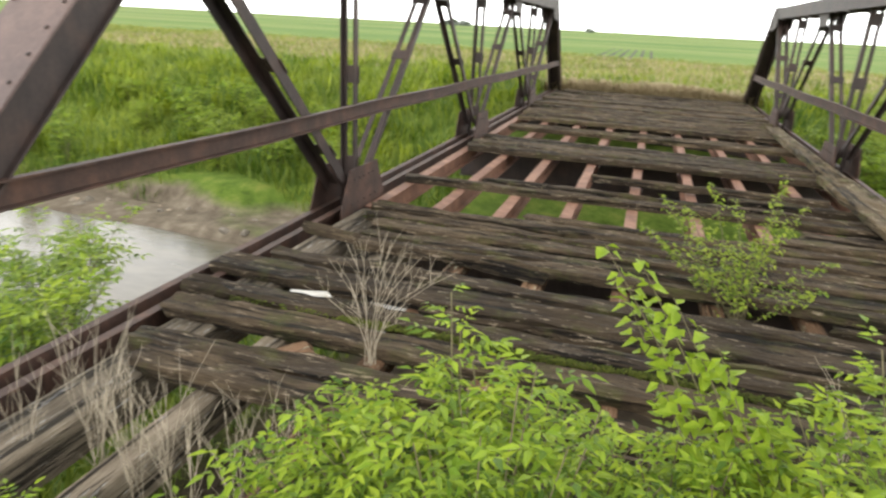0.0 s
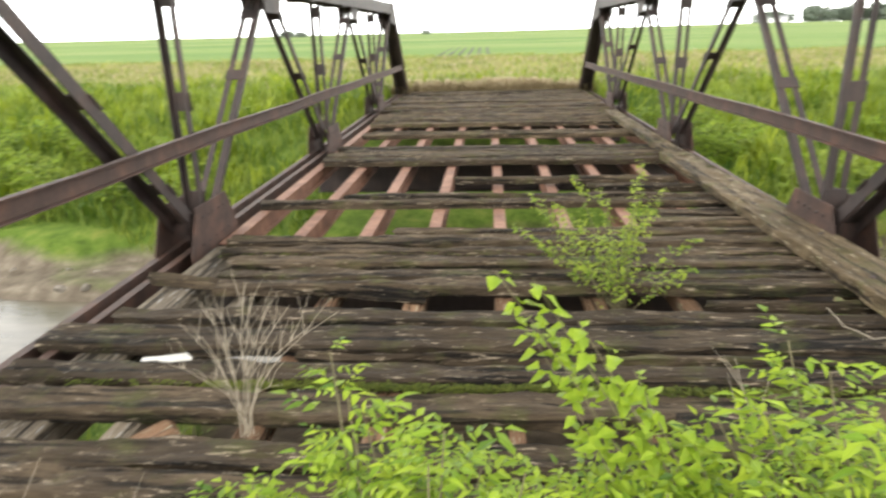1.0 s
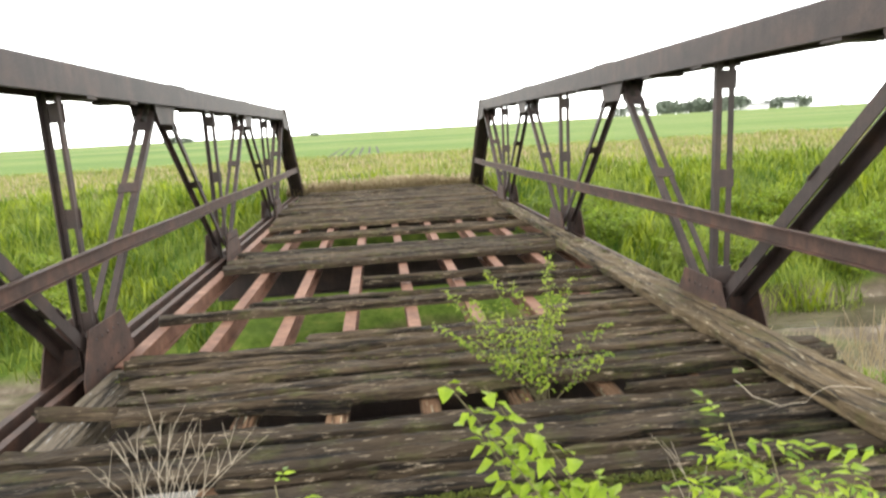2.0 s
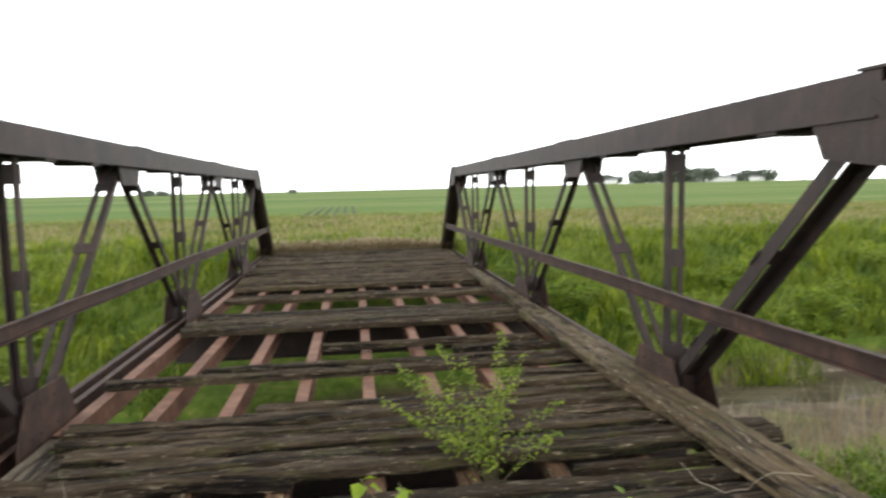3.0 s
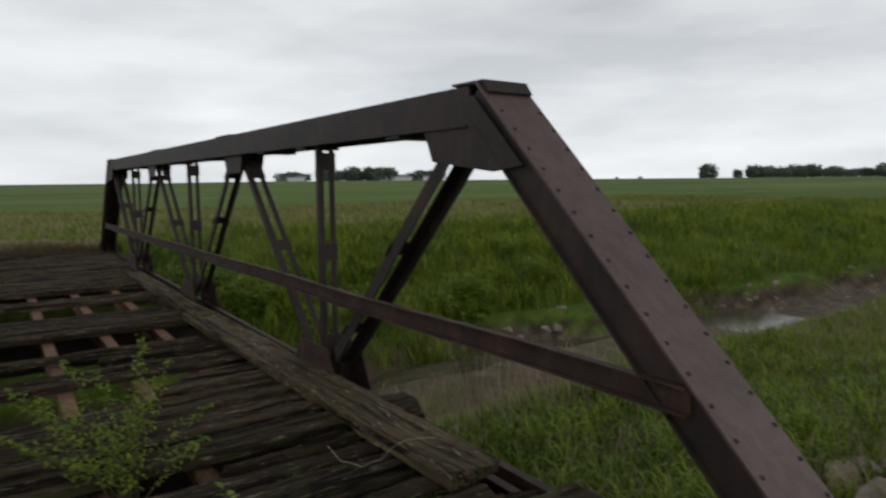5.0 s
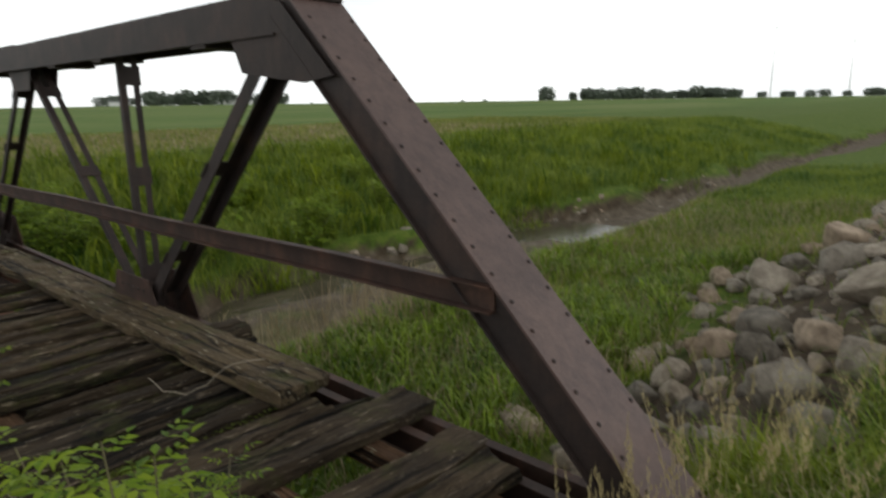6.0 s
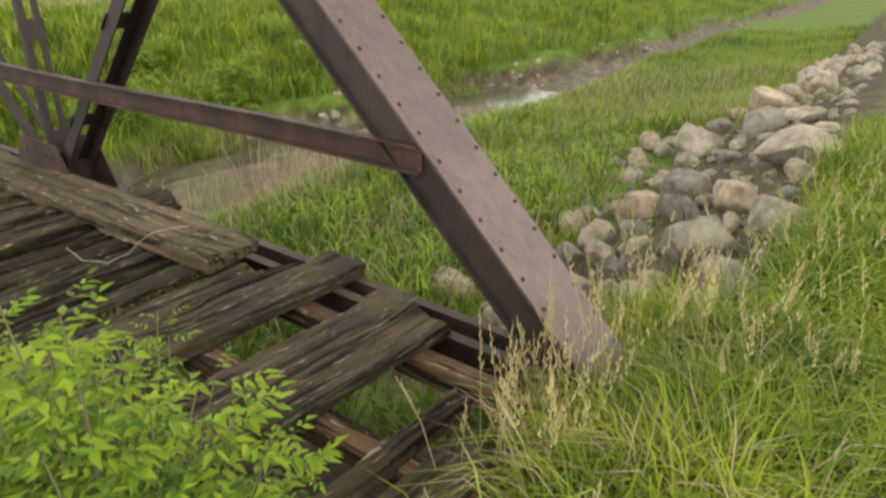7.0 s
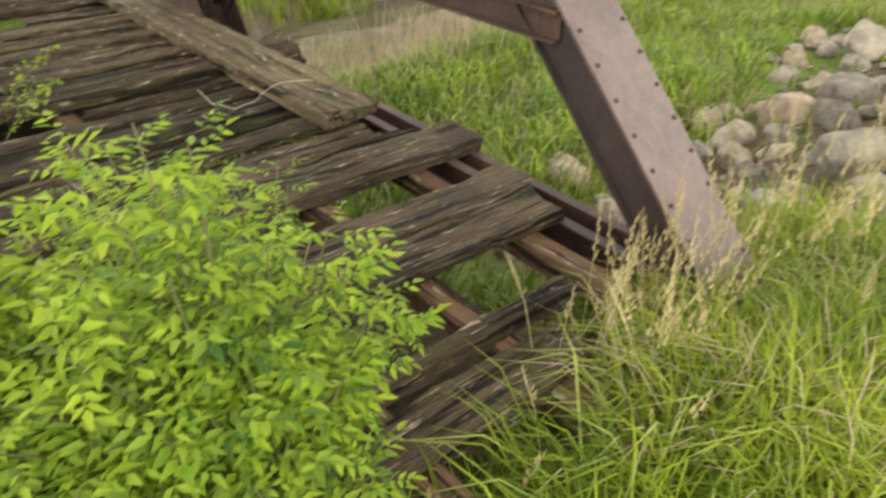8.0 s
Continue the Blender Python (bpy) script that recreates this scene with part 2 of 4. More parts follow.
def plain_material(name, col, rough=0.8):
    m, n, l, b = material(name)
    co = n.new("ShaderNodeTexCoord").outputs["Object"]
    t = noise_node(n, l, co, 6.0, 5.0, 0.6)
    l.new(ramp(n, l, t.outputs["Fac"], [(0.3, tuple(c * 0.75 for c in col)), (0.7, tuple(min(1, c * 1.2) for c in col))]), b.inputs["Base Color"])
    b.inputs["Roughness"].default_value = rough
    return m


M_PLANK = wood_material("weathered_plank", (0.008, 0.006, 0.004), (0.044, 0.032, 0.02), (0.22, 0.178, 0.13), 0.5)
M_CURB = wood_material("weathered_curb", (0.025, 0.018, 0.01), (0.105, 0.08, 0.045), (0.28, 0.23, 0.16), 0.75)
M_BEAM = wood_material("tan_beam", (0.06, 0.033, 0.02), (0.2, 0.115, 0.072), (0.38, 0.27, 0.19), 0.1)
M_GREY = wood_material("grey_timber", (0.06, 0.05, 0.04), (0.16, 0.14, 0.115), (0.36, 0.33, 0.285), 0.15)
M_MOSS = leaf_material("moss", (0.03, 0.045, 0.006), (0.11, 0.125, 0.018), 0.1, 0.9)
M_STEEL = rust_material("dark_rusted_steel", (0.016, 0.012, 0.012), (0.045, 0.031, 0.028), (0.11, 0.063, 0.047))
M_POST = rust_material("brown_rusted_plate", (0.07, 0.045, 0.042), (0.135, 0.09, 0.082), (0.21, 0.14, 0.12), 2.2, 0.62, 0.44)
M_RAIL = rust_material("rail_rust", (0.022, 0.012, 0.009), (0.062, 0.033, 0.024), (0.17, 0.082, 0.052), 5.0, 0.62, 0.72)
M_RED = rust_material("red_rusted_steel", (0.11, 0.055, 0.038), (0.24, 0.125, 0.083), (0.42, 0.25, 0.17), 4.0, 0.62, 0.75)
M_GROUND = ground_material()
M_WATER = water_material()
M_ROCK = rock_material("field_stone")
M_LEAF = leaf_material("shrub_leaf", (0.014, 0.06, 0.006), (0.3, 0.41, 0.03), 0.22)
M_LEAF_YOUNG = leaf_material("young_leaf", (0.1, 0.21, 0.012), (0.37, 0.46, 0.035), 0.4)
M_LEAF_SMALL = leaf_material("small_leaf", (0.1, 0.18, 0.015), (0.34, 0.41, 0.045), 0.35)
M_STEM = plain_material("green_brown_stem", (0.14, 0.12, 0.06))
M_DRY = plain_material("dry_stalk", (0.4, 0.34, 0.26))
M_GRASS = leaf_material("bank_grass", (0.04, 0.1, 0.009), (0.29, 0.35, 0.045), 0.3, 0.55, 0.4, 2.4)
M_GRASS_NEAR = leaf_material("lush_grass", (0.045, 0.105, 0.004), (0.31, 0.37, 0.026), 0.32, 0.55, 1.6, 1.8)
M_GRASS_PALE = leaf_material("pale_grass", (0.14, 0.22, 0.025), (0.4, 0.46, 0.11), 0.25)
M_SOIL = plain_material("field_soil", (0.04, 0.032, 0.022), 1.0)
M_MEADOW = leaf_material("meadow_grass", (0.1, 0.15, 0.02), (0.34, 0.34, 0.09), 0.3, 0.55, 0.25, 2.2)
M_SEED = leaf_material("seed_head", (0.34, 0.27, 0.13), (0.55, 0.46, 0.25), 0.3)
M_STRAW = leaf_material("dead_grass", (0.26, 0.2, 0.11), (0.5, 0.41, 0.26), 0.3)
# crown green lightened and greyed, distance haze put into the colour
M_TREE = leaf_material("hazed_far_crown", (0.11, 0.135, 0.105), (0.18, 0.215, 0.16), 0.2)
M_WHITE = plain_material("white_wall", (0.75, 0.75, 0.74))
M_ROOF = plain_material("grey_roof", (0.3, 0.3, 0.31))
# turbine grey made paler to carry the sky haze in its colour
M_POLE = plain_material("hazed_pale_tower", (0.7, 0.71, 0.73))


# ---- mesh helpers ----
def part(name, bm, mat, parent=None, label=""):
    me = bpy.data.meshes.new(name)
    if hasattr(bm, "to_mesh"):
        bmesh.ops.recalc_face_normals(bm, faces=bm.faces)
        bm.to_mesh(me)
        bm.free()
    else:
        me.from_pydata(bm[0], [], bm[1])
    me.materials.append(mat)
    ob = new(name, me)
    if parent is not None:
        ob.parent = parent
    if label:
        ob["label"] = label
    return ob


def thing(name, at, label, category, group="", kind=""):
    ob = new(name)
    ob.location = at
    ob.empty_display_size = 0.1
    return tagged(ob, label, category, group, kind)


def box(bm, lo, hi, bevel=0.0):
    vs = [bm.verts.new((x, y, z)) for x in (lo[0], hi[0]) for y in (lo[1], hi[1]) for z in (lo[2], hi[2])]
    fs = [(0, 1, 3, 2), (4, 6, 7, 5), (0, 4, 5, 1), (2, 3, 7, 6), (0, 2, 6, 4), (1, 5, 7, 3)]
    faces = [bm.faces.new([vs[i] for i in f]) for f in fs]
    if bevel:
        edges = list({e for f in faces for e in f.edges})
        bmesh.ops.bevel(bm, geom=edges, offset=bevel, segments=1, affect="EDGES")


def sweep(bm, path, profile, side=Vector((1, 0, 0))):
    """An open or closed profile of (a, b) swept along straight pieces: a along side, b along the normal in the path's plane."""
    rings = []
    for k, p in enumerate(path):
        d = (Vector(path[min(k + 1, len(path) - 1)]) - Vector(path[max(k - 1, 0)])).normalized()
        up = side.cross(d).normalized()
        rings.append([bm.verts.new(Vector(p) + side * a + up * b) for a, b in profile])
    c = len(profile)
    for r0, r1 in zip(rings, rings[1:]):
        for i in range(c):
            bm.faces.new((r0[i], r0[(i + 1) % c], r1[(i + 1) % c], r1[i]))
    bm.faces.new(rings[0])
    bm.faces.new(rings[-1][::-1])


def rect(a0, b0, a1, b1):
    return [(a0, b0), (a1, b0), (a1, b1), (a0, b1)]


def plate(bm, pts, u0, u1):
    """A flat plate with the outline pts in (y, z), between u0 and u1 across."""
    lo = [bm.verts.new((u0, y, z)) for y, z in pts]
    hi = [bm.verts.new((u1, y, z)) for y, z in pts]
    bm.faces.new(lo)
    bm.faces.new(hi[::-1])
    for i in range(len(pts)):
        j = (i + 1) % len(pts)
        bm.faces.new((lo[i], hi[i], hi[j], lo[j]))


def dome(bm, at, normal, r):
    """A rivet head."""
    q = Vector(normal).normalized().to_track_quat("Z", "Y")
    c = Vector(at)
    rings = []
    for rr, h in ((r, 0.0), (r * 0.75, r * 0.5)):
        rings.append([bm.verts.new(c + q @ Vector((rr * math.cos(k * math.pi / 3), rr * math.sin(k * math.pi / 3), h))) for k in range(6)])
    top = bm.verts.new(c + q @ Vector((0, 0, r * 0.7)))
    for k in range(6):
        j = (k + 1) % 6
        bm.faces.new((rings[0][k], rings[0][j], rings[1][j], rings[1][k]))
        bm.faces.new((rings[1][k], rings[1][j], top))


# ---- ground and stream ----
def smooth(a, b, v):
    t = np.clip((v - a) / (b - a), 0, 1)
    return t * t * (3 - 2 * t)


def stream_y(x):
    return 8.2 + 1.1 * smooth(-5, 10, x) - 0.3 * smooth(18, 60, x) + 0.35 * np.sin(x * 0.21)


def half_width(x):
    return 2.5 - 0.8 * smooth(-5.5, -3, x) - 0.95 * smooth(8, 24, x)


def wobble(x, y):
    return 0.5 * np.sin(x * 0.7 + 1.3 * np.sin(y * 0.5)) + 0.35 * np.sin(y * 1.1 + x * 0.33) + 0.3 * np.sin(x * 1.9 + y * 1.6)


def ground_z(x, y):
    x, y = np.asarray(x, float), np.asarray(y, float)
    d = y - stream_y(x)
    w = half_width(x)
    wob = wobble(x, y)
    near = -0.16 - 0.95 * smooth(-0.1, 2.6, y) - 0.25 * smooth(2.6, 4.6, y)
    near = near - 0.8 * smooth(-w - 1.9 + 0.3 * wob, -w, d)
    far = -2.25 + 0.75 * smooth(w * 0.6, w * 0.6 + 0.9 + 0.4 * np.sin(x * 0.9), d + 0.5 * wob) + 0.9 * smooth(w, 6.5, d) + 0.48 * smooth(5.0, 9.5, d)
    z = np.where(d < 0, np.maximum(near, -2.25), far)
    bar = smooth(2.4, 3.4, x) * smooth(18, 11, x) * smooth(0.9, -0.2, d) * smooth(-1.9, -2.1, z)
    z = z + bar * (0.26 + 0.07 * wob)
    flat = smooth(-4.2, -6.0, x) * smooth(-15, -11, x) * smooth(0.15, 0.7, d) * smooth(2.2, 1.5, d)
    z = np.maximum(z, z * (1 - flat) + flat * (-1.96 + 0.07 * wob))
    rise = smooth(60, 600, np.hypot(x, y)) * smooth(-0.1, 0.35, x / (np.hypot(x, y) + 1.0))
    z = z + 2.6 * rise
    return z + 0.035 * wob * smooth(0, 2, np.abs(y))


def build_ground():
    def axis(marks):
        out = []
        for (a, b, s) in marks:
            out.extend(np.arange(a, b, s))
        return np.array(out + [marks[-1][1]])
    xs = axis([(-2500, -400, 300), (-400, -80, 40), (-80, -24, 2), (-24, 26, 0.35), (26, 80, 2), (80, 700, 40), (700, 2500, 300)])
    ys = axis([(-1500, -200, 300), (-200, -20, 30), (-20, -2, 2), (-2, 24, 0.3), (24, 60, 3), (60, 700, 40), (700, 3000, 230)])
    X, Y = np.meshgrid(xs, ys)
    Z = ground_z(X, Y)
    v = np.stack([X.ravel(), Y.ravel(), Z.ravel()], 1)
    nx = len(xs)
    i, j = np.meshgrid(np.arange(len(ys) - 1), np.arange(nx - 1), indexing="ij")
    a = (i * nx + j).ravel()
    f = np.stack([a, a + 1, a + nx + 1, a + nx], 1)
    me = bpy.data.meshes.new("ground")
    me.from_pydata(v.tolist(), [], f.tolist())
    me.materials.append(M_GROUND)
    me.shade_smooth()
    return tagged(new("ground", me), "grassy creek banks with bare silt running out to flat green fields", "ground", kind="structure")


build_ground()
bm = bmesh.new()
wx = [-70 + 4 * k for k in range(23)]
lo = [bm.verts.new((x, float(stream_y(x)) - 3.4, -2.06)) for x in wx]
hi = [bm.verts.new((x, float(stream_y(x)) + 2.6, -2.06)) for x in wx]
for k in range(len(wx) - 1):
    bm.faces.new((lo[k], lo[k + 1], hi[k + 1], hi[k]))
tagged(part("water", bm, M_WATER), "shallow muddy creek water with a dull sheen", "water", kind="structure")


# ---- trusses ----
L = [0.3, 5.06, 9.6, 14.14, 18.9]
U = [2.72, 7.27, 11.87, 16.5]
TOP = 2.26
HALF = 2.6


def angle_iron(p, q, u, leg, inward, name, parent):
    """One angle iron between two points of the truss plane: a leg in the plane, a leg across it."""
    t, s = 0.011, inward
    prof = [(0, -leg / 2), (s * t, -leg / 2), (s * t, leg / 2 - t), (s * leg * 0.8, leg / 2 - t), (s * leg * 0.8, leg / 2), (0, leg / 2)]
    bm = bmesh.new()
    sweep(bm, [p, q], [(u + a, b) for a, b in prof])
    return part(name, bm, M_STEEL, parent)


def lattice(name, p, q, gap, leg, fs, parent, length=0.12):
    """Two angle irons held apart by tie plates."""
    ob = angle_iron(p, q, -gap, leg, 1, name, parent)
    angle_iron(p, q, gap, leg, -1, name, parent)
    p, q = Vector(p), Vector(q)
    d = (q - p).normalized()
    for f in fs:
        c = p.lerp(q, f)
        bm = bmesh.new()
        sweep(bm, [c - d * length / 2, c + d * length / 2], rect(-gap - 0.012, -0.005 + leg / 2, gap + 0.012, 0.006 + leg / 2))
        part("tie_plate", bm, M_STEEL, ob)


def trough(bm, path, w, h, t=0.012, lip=0.03):
    """A built-up section open below: two webs under a cover."""
    prof = [(-w, 0), (w, 0), (w, -h), (w + lip, -h), (w + lip, -h - t), (w - t, -h - t), (w - t, -t), (-w + t, -t), (-w + t, -h - t), (-w - lip, -h - t), (-w - lip, -h), (-w, -h)]
    sweep(bm, path, prof)


def rivet_rows(path, us, step, side_z, parent, r=0.012):
    bm = bmesh.new()
    p, q = Vector(path[0]), Vector(path[1])
    d = (q - p).normalized()
    up = Vector((1, 0, 0)).cross(d).normalized()
    for k in range(int((q - p).length / step)):
        for u in us:
            dome(bm, p + d * (k + 0.5) * step + up * side_z + Vector((u, 0, 0)), up, r)
    tagged(part("riveting", bm, M_STEEL, parent), kind="stuff")


def build_truss(rail_start, rail_fall):
    t = thing("bridge_truss", (HALF, 0, 0), "low riveted steel truss of a bridge, brown with rust", "bridge truss", "trusses on both sides of the bridge")
    path = [(0, U[0] + 0.05, TOP), (0, U[3] - 0.05, TOP)]
    bm = bmesh.new()
    trough(bm, path, 0.15, 0.22)
    chord = part("top_chord", bm, M_STEEL, t)
    rivet_rows(path, (-0.13, 0.13), 0.28, 0.0, chord)
    for y in (7.55, 11.4):
        bm = bmesh.new()
        plate(bm, [(y - 0.28, TOP + 0.002), (y + 0.28, TOP + 0.002), (y + 0.28, TOP + 0.014), (y - 0.28, TOP + 0.014)], -0.15, 0.15)
        part("splice_plate", bm, M_STEEL, chord)
    for y in (3.6, 5.2, 6.2, 8.4, 10.3, 12.9, 13.8, 15.4):
        bm = bmesh.new()
        plate(bm, [(y - 0.09, TOP - 0.255), (y + 0.09, TOP - 0.255), (y + 0.09, TOP - 0.233), (y - 0.09, TOP - 0.233)], -0.17, 0.17)
        part("tie_plate", bm, M_STEEL, chord)
    # end posts with riveted cover plates
    for foot, top in ((-0.11, U[0] - 0.04), (19.33, U[3] + 0.04)):
        s = 1 if foot < top else -1
        path = [(0, foot, -0.5), (0, top, TOP)][::s]
        bm = bmesh.new()
        trough(bm, path, 0.135, 0.18)
        post = part("end_post", bm, M_STEEL, t)
        bm = bmesh.new()
        sweep(bm, path, rect(-0.182, 0.002, 0.165, 0.015))
        part("cover_plate", bm, M_POST, post, "smooth purplish brown cover plate")
        rivet_rows(path, (-0.14, 0.14), 0.15, 0.015, post)
        bm = bmesh.new()
        plate(bm, [(top - s * 0.04, TOP + 0.0), (top + s * 0.24, TOP + 0.008), (top + s * 0.24, TOP + 0.022), (top - s * 0.05, TOP + 0.018), (top - s * 0.1, TOP - 0.05), (top - s * 0.09, TOP - 0.06)], -0.16, 0.16)
        part("cap_plate", bm, M_STEEL, post)
    # joint plates at the top
    for s, y in ((1, U[0]), (-1, U[3])):
        for u in (-0.163, 0.152):
            bm = bmesh.new()
            plate(bm, [(y + s * a, z) for a, z in ((0.0, 2.2), (0.66, 2.08), (0.5, 2.03), (0.41, 1.84), (-0.18, 1.77), (-0.42, 1.8))], u, u + 0.011)
            part("gusset_plate", bm, M_STEEL, t)
    for y in U[1:3]:
        for u in (-0.125, 0.115):
            bm = bmesh.new()
            plate(bm, [(y - 0.34, 2.03), (y + 0.34, 2.03), (y + 0.25, 1.83), (y - 0.25, 1.83)], u, u + 0.01)
            part("gusset_plate", bm, M_STEEL, t)
    # joint plates at the bottom
    for y in L[1:4]:
        for u in (-0.158, 0.147):
            bm = bmesh.new()
            plate(bm, [(y - 0.5, -0.3), (y + 0.5, -0.3), (y + 0.48, -0.05), (y + 0.3, 0.3), (y - 0.3, 0.3), (y - 0.48, -0.05)], u, u + 0.011)
            g = part("gusset_plate", bm, M_RAIL, t)
            bm = bmesh.new()
            for a in range(-2, 3):
                for z in (-0.02, 0.2):
                    dome(bm, (u - 0.001 if u < 0 else u + 0.012, y + a * 0.13 * (1 - z), z), (-1 if u < 0 else 1, 0, 0), 0.014)
            tagged(part("riveting", bm, M_STEEL, g), kind="stuff")
    # web members
    lattice("diagonal", (0, U[0] + 0.2, 2.0), (0, L[1] - 0.2, 0.1), 0.11, 0.1, (0.42, 0.8), t, 0.14)
    lattice("diagonal", (0, L[3] + 0.2, 0.1), (0, U[3] - 0.2, 2.0), 0.11, 0.1, (0.2, 0.58), t, 0.14)
    for a, b in ((L[1] + 0.16, U[1] - 0.15), (L[2] + 0.16, U[2] - 0.15)):
        lattice("diagonal", (0, a, 0.1), (0, b, 2.02), 0.085, 0.066, (0.5, 0.88), t)
    for a, b in ((U[1] + 0.15, L[2] - 0.16), (U[2] + 0.15, L[3] - 0.16)):
        lattice("diagonal", (0, a, 2.02), (0, b, 0.1), 0.085, 0.066, (0.12, 0.42), t)
    for y in L[1:4]:
        lattice("vertical", (0, y, -0.1), (0, y, 2.05), 0.075, 0.06, (0.18, 0.56, 0.93), t, 0.15)
    # bottom chord, a pair of channels
    for s in (-1, 1):
        bm = bmesh.new()
        prof = [(0, 0), (s * 0.06, 0), (s * 0.06, -0.011), (s * 0.011, -0.011), (s * 0.011, -0.189), (s * 0.06, -0.189), (s * 0.06, -0.2), (0, -0.2)]
        off = -0.02 if s < 0 else 0.09
        sweep(bm, [(off, 0.25, -0.06), (off, 18.97, -0.06)], prof)
        part("bottom_chord", bm, M_RAIL, t)
    # guard rail, a channel with its flanges towards the roadway
    bm = bmesh.new()
    pts = [(-0.139, 1.3 + 1.038 * k, rail_start - rail_fall * k + 0.008 * math.sin(k * 1.7)) for k in range(17)]
    sweep(bm, pts, [(0, 0), (-0.048, 0), (-0.048, -0.01), (-0.009, -0.012), (-0.009, -0.112), (-0.048, -0.114), (-0.048, -0.124), (0, -0.124)])
    part("guard_rail", bm, M_RAIL, t, "rusty channel guard rail")
    return t


build_truss(0.885, 0.0085)
truss = build_truss(0.77, -0.0078)
truss.matrix_world = pose(-HALF, 19.22, 0, 0, 0, 180)


# ---- floor frame ----
def i_beam(bm, p, q, depth, width, side):
    for prof in (rect(-width / 2, -0.012, width / 2, 0.0), rect(-width / 2, -depth, width / 2, -depth + 0.012), rect(-0.005, -depth + 0.012, 0.005, -0.012)):
        sweep(bm, [p, q], prof, side)


frame_thing = thing("bridge_floor_frame", (0, 0, 0), "rusty steel floor beams and lengthwise stringers under missing planks", "bridge frame")
for y in L[1:4]:
    bm = bmesh.new()
    i_beam(bm, (2.75, y, -0.28), (-2.75, y, -0.28), 0.45, 0.16, Vector((0, 1, 0)))
    part("floor_beam", bm, M_STEEL, frame_thing)
for y in (0.35, 18.65):
    bm = bmesh.new()
    box(bm, (-2.5, y - 0.13, -0.56), (2.5, y + 0.13, -0.27), 0.02)
    part("sill_timber", bm, M_BEAM, frame_thing, "heavy timber sill")
SX = [-2.36 + 0.59 * k for k in range(9)]
for a, b in zip(L[1:4], L[2:]):
    for x in SX:
        bm = bmesh.new()
        i_beam(bm, (x, a - 0.02, -0.085), (x, b - 0.1, -0.085), 0.19, 0.11, Vector((1, 0, 0)))
        part("stringer", bm, M_RED, frame_thing)


def beam_mesh(length, w, h, seed, segs=14, rough=0.008):
    """A worn timber along x, its top at z = 0."""
    bm = bmesh.new()
    prof = [(-w / 2 + 0.012, 0), (-w / 4, 0.002), (0, -0.003), (w / 4, 0.003), (w / 2 - 0.012, 0), (w / 2, -0.014), (w / 2, -h), (-w / 2, -h), (-w / 2, -0.014)]
    rings = []
    for k in range(segs + 1):
        x = -length / 2 + length * k / segs
        ring = []
        for i, (a, b) in enumerate(prof):
            nz = noise.noise(Vector((x * 1.7 + seed * 7.1, a * 9 + i * 0.6, b * 5 + seed)))
            n2 = noise.noise(Vector((x * 6 + seed * 3.3, i * 1.9, seed * 1.7)))
            ex = 0.0
            if k in (0, segs):
                ex = 0.07 * noise.noise(Vector((seed * 5.0, i * 2.3, k)))
            ring.append(bm.verts.new((x + ex, a + rough * (1.4 * nz + n2), b + (rough * (nz + 0.8 * n2) if b > -h * 0.5 else 0))))
        rings.append(ring)
    c = len(prof)
    for r0, r1 in zip(rings, rings[1:]):
        for i in range(c):
            bm.faces.new((r0[i], r1[i], r1[(i + 1) % c], r0[(i + 1) % c]))
    bm.faces.new(rings[0])
    bm.faces.new(rings[-1][::-1])
    return bm


for k, x in enumerate(SX):
    grey = k < 2
    ob = part("timber_stringer", beam_mesh(4.75, 0.28 if k == 0 else 0.13, 0.2 if k < 2 else 0.1, k + 50, 18, 0.005), M_GREY if grey else M_BEAM, frame_thing, "weathered grey timber stringer" if grey else "tan timber stringer")
    ob.matrix_basis = pose(x + (0.08 if k == 0 else 0), 2.58, -0.085, 0, 0, 90)

# ---- plank deck ----
deck = thing("plank_deck", (0, 0, 0), "rotting grey timber bridge deck with many planks gone", "bridge deck")
rng = random.Random(4)
plank_count = 0


def plank(y, w, x0, x1, skew=0.0, tilt=0.0, z=0.0, h=0.075):
    global plank_count
    plank_count += 1
    ln = x1 - x0
    bm = beam_mesh(ln, w - rng.uniform(0.036, 0.08), h, plank_count * 1.37, max(8, int(ln / 0.08)), 0.019)
    ob = part("plank", bm, M_PLANK, deck)
    ob.matrix_basis = pose((x0 + x1) / 2, y, z + rng.uniform(-0.02, 0.018), tilt + rng.uniform(-4, 4), 0, skew)


def stretch(y0, y1, w, left, right, jitter=0.1):
    """Whole planks laid side by side."""
    n = max(1, round((y1 - y0) / w))
    step = (y1 - y0) / n
    for k in range(n):
        plank(y0 + (k + 0.5) * step, step, left + rng.uniform(-jitter, jitter), right + rng.uniform(-jitter, jitter), rng.uniform(-0.5, 0.5), rng.uniform(-1.5, 1.5))


# approach end
plank(0.72, 0.25, -0.4, 1.95, -2.5, 2, -0.03)
plank(0.98, 0.15, -0.3, 2.15, -5.0, -3)
plank(1.42, 0.28, -0.35, 2.55, -4.5, 1)
plank(1.67, 0.28, -0.5, 2.64, -4.0, -1, 0.01)
plank(2.42, 0.12, 1.7, 2.62, -7, 2, -0.02)
plank(2.19, 0.34, 0.7, 2.78, -5, 1)
plank(2.1, 0.25, -2.4, 0.6, 1.2, 1)
plank(1.86, 0.22, -2.2, 0.9, -1, 1)
plank(2.5, 0.27, -2.5, 2.4, 0.3, 0)
plank(2.76, 0.22, -2.56, 2.45, 0.2, 2)
plank(3.16, 0.28, -2.66, 2.6, 0.4, 0, 0.012)
plank(2.95, 0.13, -1.1, 2.55, 0, 0, -0.01)
